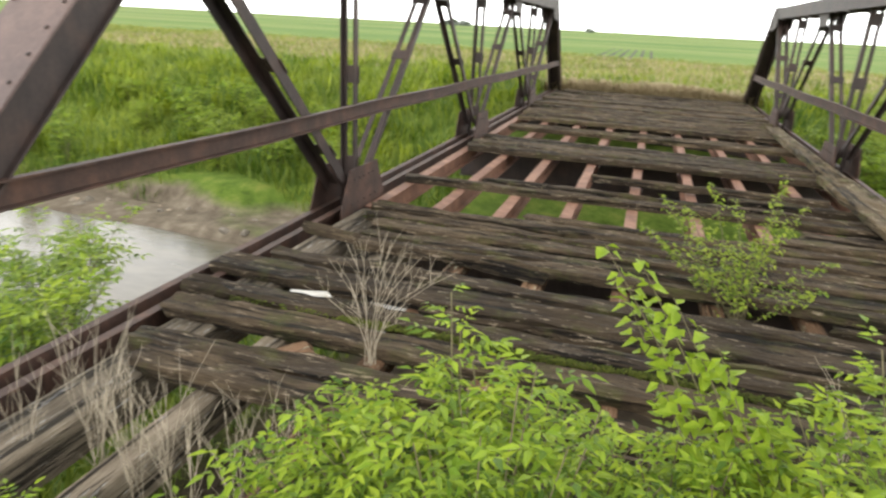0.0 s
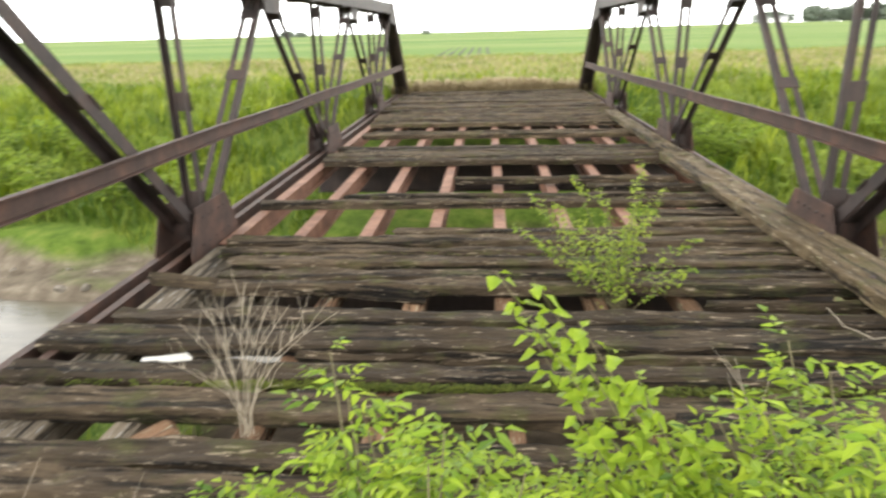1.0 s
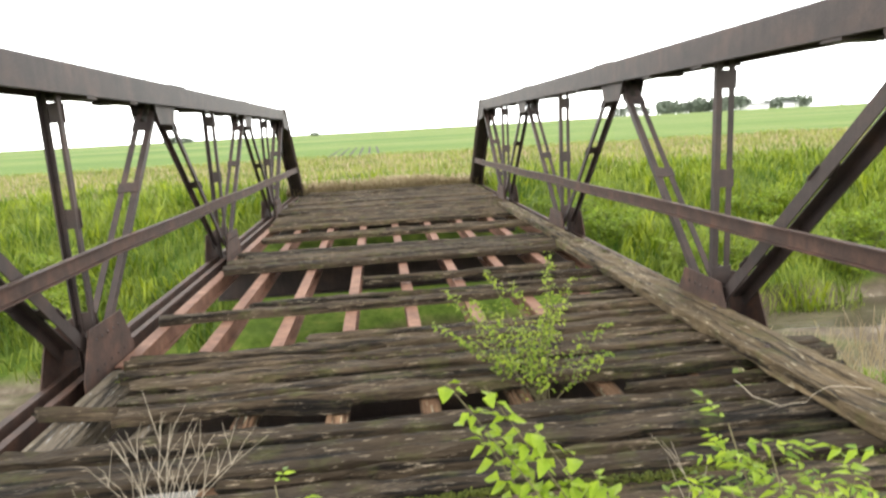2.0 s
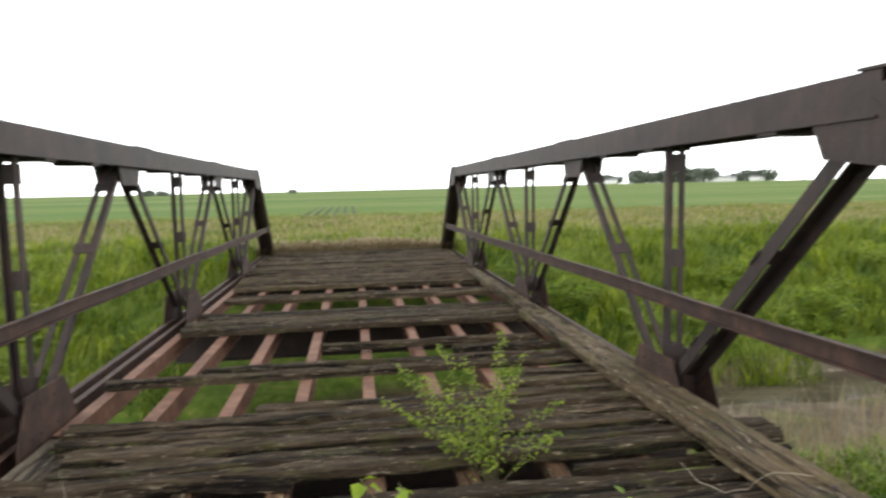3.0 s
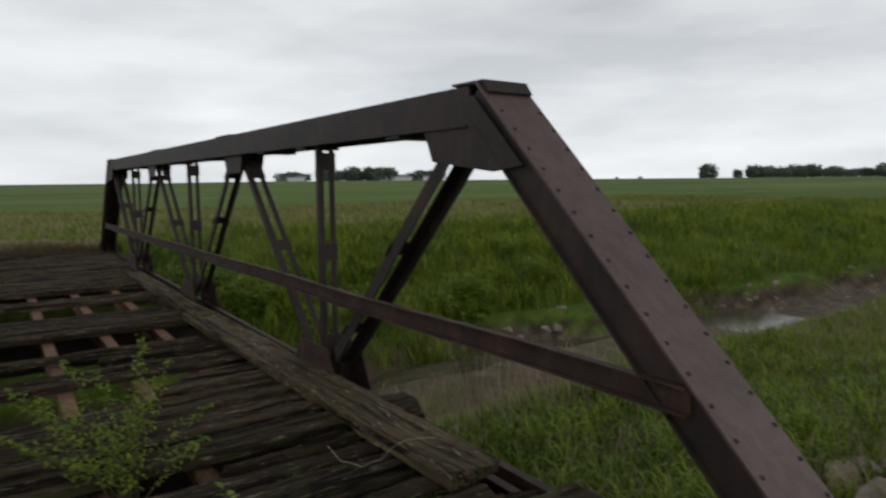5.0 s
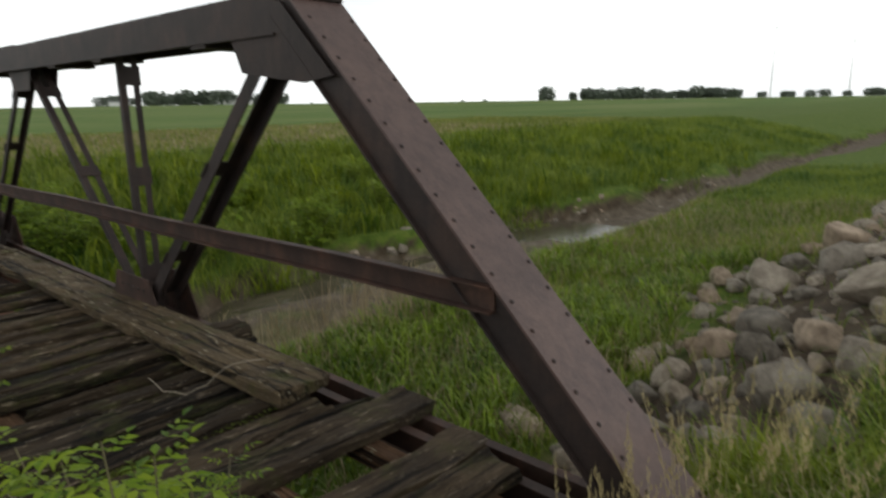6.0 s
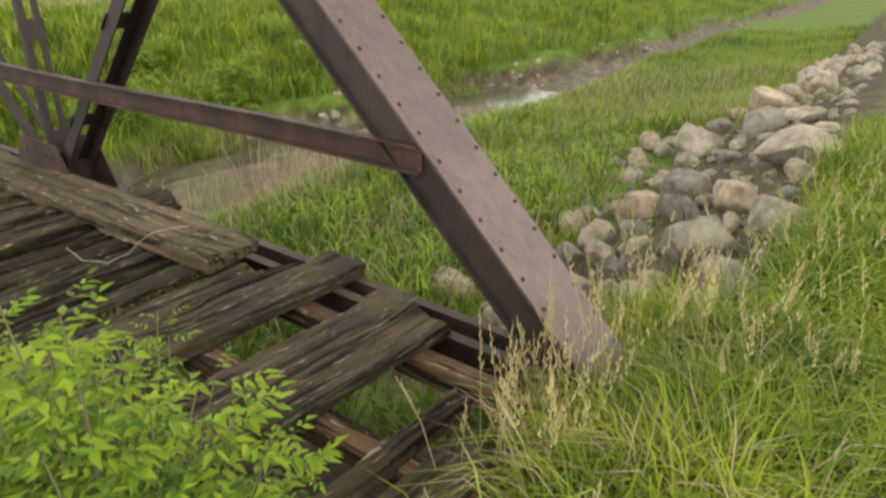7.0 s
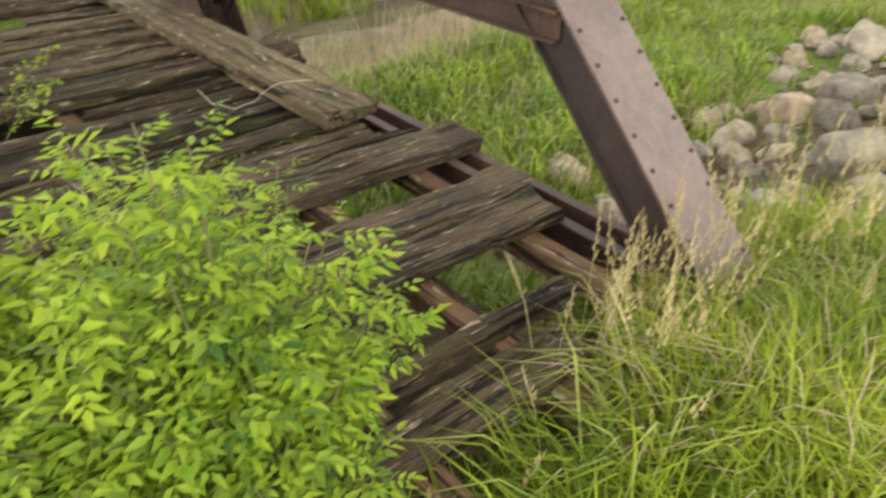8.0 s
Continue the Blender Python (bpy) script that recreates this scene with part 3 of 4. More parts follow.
plank(3.42, 0.22, -2.4, 2.65, -0.3, -2)
plank(3.93, 0.11, -2.52, -0.5, -8, 0)
plank(3.68, 0.1, 1.25, 2.7, 1.0, 3, -0.01)
plank(3.93, 0.19, -1.95, 2.8, 0.5, 2)
plank(4.12, 0.18, -2.0, 2.85, 0.3, 0)
plank(4.42, 0.24, -2.05, 2.45, 0, 1)
plank(4.67, 0.22, -2.2, 2.5, -0.2, -1)
plank(4.9, 0.2, -2.25, 2.45, 0, 1)
plank(5.13, 0.16, -0.9, 2.4, 0.5, 0)
plank(5.42, 0.2, 1.2, 2.4, 0, 2)
plank(5.75, 0.2, 1.45, 2.4, -1, 0)
plank(6.2, 0.2, -2.4, 2.35, 0.2, 0)
plank(6.42, 0.17, -1.6, 2.35, -0.4, 1)
plank(6.75, 0.18, 0.95, 2.3, 0, 0)
plank(7.12, 0.16, -0.5, 1.95, 0.3, 0)
stretch(8.2, 9.5, 0.26, -2.28, 2.35)
plank(10.62, 0.24, -2.2, 2.3, 0.1, 0)
plank(10.88, 0.2, -2.1, 2.3, 0.1, 0)
plank(11.95, 0.24, -2.3, 2.3, 0, 0)
stretch(12.2, 13.4, 0.25, -2.3, 2.35)
stretch(13.6, 18.7, 0.26, -2.36, 2.4, 0.14)



def curb(at, turn, length, width, seed, label):
    """A long timber laid flat, with a few bolt heads."""
    t = thing("timber_curb", at, label, "timber curb")
    t.rotation_euler = (0, 0, radians(turn))
    part("timber", beam_mesh(length, width, 0.08, seed, int(length * 11), 0.024), M_CURB, t)
    for k in range(int(length / 0.9)):
        bm = bmesh.new()
        dome(bm, (-length / 2 + 0.35 + 0.9 * k, width * (0.16 if k % 2 else -0.2), 0.004), (0, 0, 1), 0.02)
        part("bolt_head", bm, M_STEEL, t, "dark rusted bolt head")


curb((2.3, 5.38, 0.086), 91.2, 5.6, 0.39, 91.3, "broad weathered timber curb lying along the planks")
curb((2.27, 10.42, 0.086), 90.4, 4.9, 0.24, 17.3, "narrow weathered timber curb at the deck edge")

# ---- bits on the deck ----
board = part("broken_board", beam_mesh(0.19, 0.09, 0.03, 5.5, 6, 0.008), plain_material("chalky_wood", (0.62, 0.6, 0.56)))
board.matrix_basis = pose(-1.85, 2.96, -0.055, 0, 0, 12)
tagged(board, "short pale broken board lying on a stringer", "board")
board = part("broken_board", beam_mesh(0.34, 0.16, 0.03, 8.5, 6, 0.01), M_BEAM)
board.matrix_basis = pose(-1.62, 2.2, -0.055, 0, 0, 55)
tagged(board, "short tan broken board lying between planks", "board")
gm = random.Random(3)
vs, fs = [], []
for k in range(3600):
    x = gm.uniform(-1.5, 1.5) if k < 2600 else gm.uniform(-2.2, 2.3)
    y = 2.63 + 0.012 * math.sin(x * 5) + gm.gauss(0, 0.014) if k < 2600 else gm.choice((2.63, 2.63, 2.63, 4.55)) + gm.gauss(0, 0.012)
    b, r = len(vs), gm.uniform(0.003, 0.008)
    z = gm.uniform(-0.03, 0.004)
    vs += [(x - r, y - r, z), (x + r, y - r, z - 0.004), (x + r * 0.8, y + r, z), (x - r * 0.8, y + r, z - 0.004), (x, y, z + r * 0.8)]
    fs += [(b, b + 1, b + 4), (b + 1, b + 2, b + 4), (b + 2, b + 3, b + 4), (b + 3, b, b + 4)]
tagged(part("moss", (vs, fs), M_MOSS), "green moss grown along joints between planks", "moss", kind="stuff")

# ---- wire on the curb ----
bm = bmesh.new()
wire_pts = [(1.85, 3.5, 0.03), (1.82, 3.25, 0.03), (1.88, 3.08, 0.04), (1.97, 3.0, 0.09), (2.06, 3.06, 0.105), (2.2, 3.12, 0.11), (2.38, 3.04, 0.11)]
for p, q in zip(wire_pts, wire_pts[1:]):
    rings = []
    for c, o in ((Vector(p), 0), (Vector(p).lerp(Vector(q), 0.5) + Vector((0, 0, 0.006)), 1), (Vector(q), 2)):
        rings.append([bm.verts.new(c + Vector((0.0026 * math.cos(k * 1.5708), 0.0026 * math.cos(k * 1.5708) * 0.5, 0.0026 * math.sin(k * 1.5708)))) for k in range(4)])
    for r0, r1 in zip(rings, rings[1:]):
        for k in range(4):
            bm.faces.new((r0[k], r0[(k + 1) % 4], r1[(k + 1) % 4], r1[k]))
bmesh.ops.remove_doubles(bm, verts=bm.verts, dist=0.0005)
tagged(part("wire", bm, M_DRY), "thin pale bent wire lying across the curb timber", "wire")


# ---- plants ----
def strip_mesh(name, verts, faces, mat, label, category, kind="stuff", parent=None):
    me = bpy.data.meshes.new(name)
    me.from_pydata(verts.tolist(), [], faces.tolist())
    me.materials.append(mat)
    ob = new(name, me)
    if parent is not None:
        ob.parent = parent
        if kind:
            ob["kind"] = kind
        return ob
    return tagged(ob, label, category, kind=kind)


def blades(gen, x, y, z, h, w, lean, curl=1.0):
    """Bent, tapered blades, two quads and a tip each."""
    n = len(x)
    a = gen.uniform(0, 2 * np.pi, n)
    b = a + gen.uniform(-0.6, 0.6, n) + np.pi / 2
    dx, dy = np.cos(a) * lean * h, np.sin(a) * lean * h
    wx, wy = np.cos(b) * w / 2, np.sin(b) * w / 2
    out = np.zeros((n, 7, 3))
    for k, (f, up, wd) in enumerate(((0.0, 0.0, 0.8), (0.25, 0.48, 1.0), (0.62, 0.85, 0.7))):
        px, py, pz = x + dx * f * curl, y + dy * f * curl, z + h * up
        out[:, 2 * k] = np.stack([px - wx * wd, py - wy * wd, pz], 1)
        out[:, 2 * k + 1] = np.stack([px + wx * wd, py + wy * wd, pz], 1)
    drop = np.clip(1.02 - 0.35 * np.clip(lean - 0.4, 0, 1), 0.5, 1.05)
    out[:, 6] = np.stack([x + dx * 1.1, y + dy * 1.1, z + h * drop], 1)
    base = np.arange(n)[:, None] * 7
    quads = np.concatenate([base + np.array([0, 1, 3, 2]), base + np.array([2, 3, 5, 4]), base + np.array([4, 5, 6, 6])])
    return out.reshape(-1, 3), quads


def meadow(name, seed, n, area, h, w, lean, mat, label, keep=None, sink=0.03, clump=0.0, category="grass"):
    gen = np.random.default_rng(seed)
    x = gen.uniform(area[0], area[1], n)
    y = gen.uniform(area[2], area[3], n)
    if clump:
        m = max(8, n // 40)
        cx, cy = gen.uniform(area[0], area[1], m), gen.uniform(area[2], area[3], m)
        pick = gen.integers(0, m, n)
        x, y = cx[pick] + gen.normal(0, clump, n), cy[pick] + gen.normal(0, clump, n)
    if keep is not None:
        ok = keep(x, y, gen)
        x, y = x[ok], y[ok]
    k = len(x)
    patch = 0.8 + 0.25 * wobble(x * 1.3 + 2, y * 1.3)
    hh = gen.uniform(h[0], h[1], k) * patch
    v, q = blades(gen, x, y, ground_z(x, y) - sink, hh, gen.uniform(w[0], w[1], k), gen.uniform(lean[0], lean[1], k))
    tri = q[:, 2] == q[:, 3]
    me = bpy.data.meshes.new(name)
    me.from_pydata(v.tolist(), [], q[~tri].tolist() + q[tri][:, :3].tolist())
    me.materials.append(mat)
    return tagged(new(name, me), label, category, kind="stuff")


def off_deck(x, y):
    return (np.abs(x) > 2.85) | (y < 0.3) | (y > 19.0)


def right_bank(x, y, gen):
    d = np.hypot(x - 2.5, y + 0.3)
    edge = 0.25 + 0.28 * smooth(1.7, 2.3, x) - 0.5 * smooth(2.7, 3.6, x) + gen.normal(0, 0.1, len(x))
    return (y < edge) & (gen.uniform(0, 1, len(x)) < np.clip(2.6 / (d + 0.8), 0.12, 1)) & ((x > 1.25) | (y < 0.1))


meadow("tall_grass", 1, 70000, (0.9, 9.0, -2.6, 0.9), (0.22, 0.5), (0.006, 0.012), (0.3, 1.15), M_GRASS_NEAR, "lush arching green grass on the bank beside the bridge", right_bank)
meadow("arching_grass", 12, 2200, (1.2, 7.5, -2.2, 0.6), (0.35, 0.55), (0.006, 0.011), (0.9, 1.6), M_GRASS_PALE, "long pale green arching blades on the bank", right_bank)
meadow("tall_grass", 11, 700, (1.0, 7.0, -2.0, 0.7), (0.32, 0.55), (0.003, 0.006), (0.5, 1.3), M_GRASS_PALE, "pale dry blades among green grass", right_bank)
meadow("short_grass", 2, 16000, (-3.6, 1.5, -2.5, 0.6), (0.1, 0.3), (0.004, 0.009), (0.3, 1.0), M_GRASS_NEAR, "short green grass at the bridge end", lambda x, y, g: (np.hypot(x - 0.15, y + 0.2) > 0.4) & ((x > 0.3) | (y < 0.25)))


def terrace(x, y, gen):
    d = y - stream_y(x)
    edge = -half_width(x) - 0.55 + 0.35 * wobble(x * 1.1, y)
    dist = np.hypot(x, y)
    edge_y = 2.15 + 0.75 * smooth(6.5, 9.0, x) - 1.1 * smooth(10.5, 15, x)
    bare = np.where((x > 2.8) & (y < edge_y), 0.06, 1.0)
    return (d < edge) & (np.abs(x) > 2.3) & (gen.uniform(0, 1, len(x)) < bare * np.clip(9 / dist, 0.1, 1))


meadow("bank_grass", 3, 130000, (-22, 34, 0.6, 8.2), (0.14, 0.36), (0.01, 0.02), (0.3, 1.1), M_GRASS, "green grass on the near creek bank", terrace)
meadow("bank_grass", 31, 15000, (2.8, 20, 2.0, 8.2), (0.16, 0.4), (0.008, 0.016), (0.2, 0.8), M_STRAW, "yellowing grass on the near creek bank", terrace)


meadow("bank_weeds", 32, 9000, (3.0, 12, 2.6, 7.0), (0.25, 0.5), (0.012, 0.026), (0.3, 1.1), M_LEAF, "leafy green weed clumps on the near creek bank", terrace, clump=0.16, category="weeds")


def far_bank(x, y, gen):
    d = y - stream_y(x)
    lo = half_width(x) * 0.6 + 0.55 + 0.7 * wobble(x * 0.9, y + 3)
    dist = np.hypot(x, y)
    return (d > lo) & off_deck(x, y) & (gen.uniform(0, 1, len(x)) < np.clip(14 / dist, 0.1, 1))


meadow("far_bank_grass", 4, 190000, (-40, 60, 9.5, 22), (0.28, 0.62), (0.014, 0.03), (0.3, 1.0), M_GRASS, "tall green grass covering the far creek bank", far_bank)
meadow("far_bank_weeds", 41, 26000, (-30, 40, 10.5, 21), (0.45, 0.85), (0.025, 0.05), (0.2, 0.8), M_GRASS_NEAR, "clumps of taller weeds on the far creek bank", far_bank, clump=0.22, category="weeds")
meadow("meadow_grass", 5, 60000, (-45, 60, 20, 46), (0.2, 0.42), (0.03, 0.06), (0.2, 0.8), M_MEADOW, "rough yellow-green meadow beyond the bridge", lambda x, y, g: off_deck(x, y))
meadow("meadow_grass", 51, 14000, (-30, 40, 19.6, 42), (0.2, 0.5), (0.02, 0.05), (0.15, 0.6), M_STRAW, "pale seeding grass in the meadow", lambda x, y, g: off_deck(x, y))
meadow("dead_grass", 6, 15000, (-3.4, 3.8, 18.8, 20.8), (0.26, 0.55), (0.015, 0.035), (0.4, 1.4), M_STRAW, "pale dead grass at the far bridge end", None)
meadow("dry_reeds", 7, 1500, (3.2, 9.5, 5.4, 9.3), (0.35, 0.8), (0.008, 0.016), (0.1, 0.7), M_STRAW, "dry pale reeds on the creek silt", lambda x, y, g: (y - stream_y(x) < -0.8), category="reeds")


def stalk_seed(seed, n, area, h):
    gen = np.random.default_rng(seed)
    vs, fs = [], []
    for k in range(n):
        x, y = gen.uniform(area[0], area[1]), gen.uniform(area[2], area[3])
        z = float(ground_z(x, y))
        hh = gen.uniform(*h)
        a = gen.uniform(0, 6.28)
        bend = gen.uniform(0.05, 0.3)
        pts = [(x + math.cos(a) * bend * t * t * hh, y + math.sin(a) * bend * t * t * hh, z + hh * (t - 0.12 * bend * t ** 3)) for t in (0, 0.35, 0.7, 1.0)]
        for p, q in zip(pts, pts[1:]):
            b = len(vs)
            vs += [(p[0] - 0.002, p[1], p[2]), (p[0] + 0.002, p[1], p[2]), (q[0] + 0.002, q[1], q[2]), (q[0] - 0.002, q[1], q[2])]
            fs.append((b, b + 1, b + 2, b + 3))
        for m in range(16):
            t = 0.74 + 0.3 * m / 16
            c = (x + math.cos(a) * bend * t * t * hh, y + math.sin(a) * bend * t * t * hh, z + hh * (t - 0.12 * bend * t ** 3))
            e = gen.uniform(0, 6.28)
            r = 0.012 * (1.3 - m / 16)
            b = len(vs)
            vs += [c, (c[0] + math.cos(e) * r, c[1] + math.sin(e) * r, c[2] + 0.01), (c[0] + math.cos(e) * r * 0.8, c[1] + math.sin(e) * r * 0.8, c[2] + 0.03)]
            fs.append((b, b + 1, b + 2))
    ob = part("seeding_grass", (vs, fs), M_SEED)
    return tagged(ob, "straw-coloured seed heads standing over the grass", "grass", kind="stuff")


meadow("tall_grass", 16, 5200, (1.75, 3.4, -0.35, 0.62), (0.3, 0.6), (0.005, 0.011), (0.25, 1.0), M_GRASS_NEAR, "tall green grass hiding the foot of the end post", lambda x, y, g: (x > 2.3) | (y < 0.35), clump=0.09)
meadow("dead_grass", 17, 1500, (1.6, 3.3, -0.3, 0.7), (0.25, 0.6), (0.004, 0.008), (0.3, 1.2), M_STRAW, "dry straw-coloured blades round the foot of the end post", None, clump=0.08)
stalk_seed(21, 60, (1.8, 2.45, 0.3, 0.72), (0.45, 0.8))
stalk_seed(25, 46, (2.4, 3.1, -0.1, 0.55), (0.6, 0.95))
stalk_seed(22, 12, (0.9, 2.0, 0.1, 0.5), (0.3, 0.55))
stalk_seed(23, 90, (2.6, 6.0, -0.9, 0.3), (0.4, 0.75))
stalk_seed(24, 16, (-1.5, -0.6, 0.6, 1.0), (0.4, 0.6))


def twig(bm, pts, r0, r1, sides=4):
    rings = []
    for k, p in enumerate(pts):
        d = (Vector(pts[min(k + 1, len(pts) - 1)]) - Vector(pts[max(k - 1, 0)])).normalized()
        q = d.to_track_quat("Z", "Y")
        r = r0 + (r1 - r0) * k / (len(pts) - 1)
        rings.append([bm.verts.new(Vector(p) + q @ Vector((r * math.cos(6.2832 * i / sides), r * math.sin(6.2832 * i / sides), 0))) for i in range(sides)])
    for a, b in zip(rings, rings[1:]):
        for i in range(sides):
            bm.faces.new((a[i], a[(i + 1) % sides], b[(i + 1) % sides], b[i]))


def leaflet(vs, fs, at, way, normal, length, width):
    """One folded, drooping leaf blade."""
    side = way.cross(normal).normalized()
    up = side.cross(way).normalized()
    b = len(vs)
    vs += [tuple(at), tuple(at + way * length * 0.32 + side * width / 2 + up * width * 0.16), tuple(at + way * length * 0.45 - up * width * 0.02),
           tuple(at + way * length * 0.32 - side * width / 2 + up * width * 0.16), tuple(at + way * length - up * length * 0.14),
           tuple(at + way * length * 0.7 + side * width * 0.27 - up * width * 0.08), tuple(at + way * length * 0.7 - side * width * 0.27 - up * width * 0.08)]
    fs += [(b, b + 1, b + 2), (b, b + 2, b + 3), (b + 1, b + 5, b + 2), (b + 5, b + 4, b + 2), (b + 2, b + 4, b + 6), (b + 2, b + 6, b + 3)]


def compound(vs, fs, g, at, way, n, size):
    """A leaf of paired leaflets along a stalk."""
    side = way.cross(Vector((0, 0, 1)))
    side = side.normalized() if side.length > 0.05 else Vector((1, 0, 0))
    nrm = side.cross(way).normalized()
    for k in range(n):
        c = at + way * size * (0.7 + 0.95 * k) - Vector((0, 0, 0.05 * size * k * k))
        for s in (-1, 1):
            d = (side * s * 0.85 + way * 0.55 + Vector((0, 0, -g.uniform(0.0, 0.35)))).normalized()
            leaflet(vs, fs, c, d, (nrm + Vector((g.uniform(-0.6, 0.6), g.uniform(-0.6, 0.6), 0))).normalized(), size * g.uniform(1.0, 1.7), size * g.uniform(0.42, 0.68))
    leaflet(vs, fs, at + way * size * (0.7 + 0.95 * n - 0.4), (way + Vector((0, 0, -0.15))).normalized(), nrm, size * 1.7, size * 0.65)


def shrub(name, seed, base, tips, per, size, pairs, mat, stem_mat, label, category, droop=0.25, stem_r=0.007, from_f=0.35, simple=False, leaf_parts=False):
    """Stems from a base to given tips, with leaves along them and on short side shoots."""
    g = random.Random(seed)
    t = thing(name, base, label, category)
    base = Vector(base)
    vs, fs, yv, yf = [], [], [], []
    leaf_mesh = None
    if leaf_parts:
        lv, lf = [], []
        leaflet(lv, lf, Vector((0, 0, 0)), Vector((1, 0, 0)), Vector((0, 0, 1)), 1.0, 0.62)
        leaf_mesh = bpy.data.meshes.new("leaf")
        leaf_mesh.from_pydata(lv, [], lf)
        leaf_mesh.materials.append(mat)
    for tip in tips:
        tip = Vector(tip)
        foot = base + Vector((g.uniform(-0.06, 0.06), g.uniform(-0.06, 0.06), 0))
        mid = foot.lerp(tip, 0.5) + Vector((g.uniform(-0.05, 0.05), g.uniform(-0.05, 0.05), 0.06))
        pts = [foot, foot.lerp(mid, 0.5), mid, mid.lerp(tip, 0.5) + Vector((0, 0, 0.015)), tip]
        bm = bmesh.new()
        twig(bm, [p - base for p in pts], stem_r, stem_r * 0.3)
        part("stem", bm, stem_mat, t)
        for k in range(per):
            f = from_f + (1 - from_f) * (k + g.random()) / per
            seg = min(3, int(f * 4))
            p = pts[seg].lerp(pts[seg + 1], f * 4 - seg) - base
            a = g.uniform(0, 6.2832)
            way = Vector((math.cos(a), math.sin(a), g.uniform(-0.1, 0.7))).normalized()
            reach = g.uniform(0.0, 0.16) * (1.25 - f)
            p = p + way * reach
            if simple:
                for _ in range(2):
                    a += 2.4
                    w = Vector((math.cos(a), math.sin(a), g.uniform(-0.7, 0.3))).normalized()
                    if leaf_parts:
                        ob = new("leaf", leaf_mesh)
                        ob.parent = t
                        ob.matrix_basis = Matrix.Translation(p + w * 0.01) @ w.to_track_quat("X", "Z").to_matrix().to_4x4() @ pose(0, 0, 0, g.uniform(-35, 35)) @ Matrix.Scale(size * g.uniform(0.8, 1.6), 4)
                        continue
                    leaflet(vs, fs, p + w * 0.01, w, Vector((g.uniform(-0.4, 0.4), g.uniform(-0.4, 0.4), 1)).normalized(), size * g.uniform(0.8, 1.5), size * g.uniform(0.5, 0.85))
            else:
                way.z -= droop * g.random()
                fresh = f > 0.8 and g.random() < 0.6
                compound(yv if fresh else vs, yf if fresh else fs, g, p, way.normalized(), g.choice(pairs), size * g.uniform(0.7, 1.3))
    if vs:
        tagged(part("foliage", (vs, fs), mat, t), kind="stuff")
    if yv:
        tagged(part("young_foliage", (yv, yf), M_LEAF_YOUNG, t, "fresh yellow-green shoots"), kind="stuff")
    return t


def spread(seed, centre, radius, height, n):
    g = random.Random(seed)
    out = []
    for k in range(n):
        a, r = 2.4 * k + g.uniform(-0.4, 0.4), radius * math.sqrt((k + 0.6) / n)
        out.append((centre[0] + r * math.cos(a), centre[1] + r * math.sin(a), height * (1.0 - 0.55 * (r / radius) ** 2) + g.uniform(-0.09, 0.07)))
    return out


LBL = "bushy green shrub with compound leaves growing through the deck end"
shrub("leafy_shrub", 1, (-0.25, 1.0, -0.4), spread(1, (-0.3, 1.12), 0.6, 0.68, 38) + [(-0.56, 1.6, 0.72), (-0.5, 1.52, 0.64), (-0.44, 1.46, 0.58), (-0.36, 1.46, 0.5), (-0.12, 1.45, 0.44), (-0.65, 1.2, 0.5), (-0.72, 1.25, 0.5), (-0.82, 1.18, 0.52), (-0.76, 1.08, 0.46), (-0.9, 1.22, 0.42), (-0.92, 1.1, 0.46), (-1.0, 1.15, 0.4), (-1.06, 1.1, 0.34), (-1.1, 1.16, 0.24), (-0.95, 1.0, 0.36), (-0.86, 0.96, 0.34), (-1.0, 1.02, 0.24), (0.06, 1.32, 0.38), (0.18, 1.24, 0.42)], 27, 0.031, (2, 3, 3), M_LEAF, M_STEM, LBL, "shrub")
shrub("leafy_shrub", 2, (0.86, 1.05, -0.4), spread(2, (0.74, 1.0), 0.5, 0.84, 30) + [(0.72, 1.6, 0.77), (0.8, 1.52, 0.72), (0.66, 1.5, 0.66), (0.95, 1.55, 0.52), (0.74, 1.0, 1.0), (0.82, 0.95, 0.95), (0.66, 1.04, 0.92), (1.36, 0.9, 0.18), (1.28, 0.94, 0.24), (1.2, 0.88, 0.34), (0.6, 1.42, 0.66), (0.52, 1.5, 0.58), (0.85, 1.38, 0.68), (0.92, 1.42, 0.58), (0.45, 1.5, 0.5), (0.36, 1.42, 0.46), (0.28, 1.36, 0.36), (0.55, 1.6, 0.46), (1.1, 1.45, 0.34), (1.18, 1.2, 0.3)], 27, 0.031, (2, 3, 3), M_LEAF, M_STEM, LBL, "shrub")
shrub("leafy_shrub", 3, (0.72, 0.62, -0.3), spread(3, (0.64, 0.68), 0.4, 0.5, 26), 27, 0.03, (2, 3, 3), M_LEAF, M_STEM, LBL, "shrub")
shrub("leafy_shrub", 10, (0.2, 0.75, -0.3), spread(10, (0.26, 0.85), 0.42, 0.47, 24), 27, 0.03, (2, 3, 3), M_LEAF, M_STEM, LBL, "shrub")
shrub("leafy_shrub", 16, (0.3, 1.3, -0.4), spread(16, (0.28, 1.3), 0.4, 0.52, 24), 27, 0.03, (2, 3, 3), M_LEAF, M_STEM, LBL, "shrub")
shrub("leafy_shrub", 4, (1.25, 1.75, -0.2), [(1.0, 1.9, 0.24), (1.35, 2.0, 0.26), (1.5, 1.85, 0.22), (1.25, 1.6, 0.3), (1.6, 2.1, 0.2)], 16, 0.022, (2, 2, 3), M_LEAF, M_STEM, "low green shoots between the deck planks", "shrub")
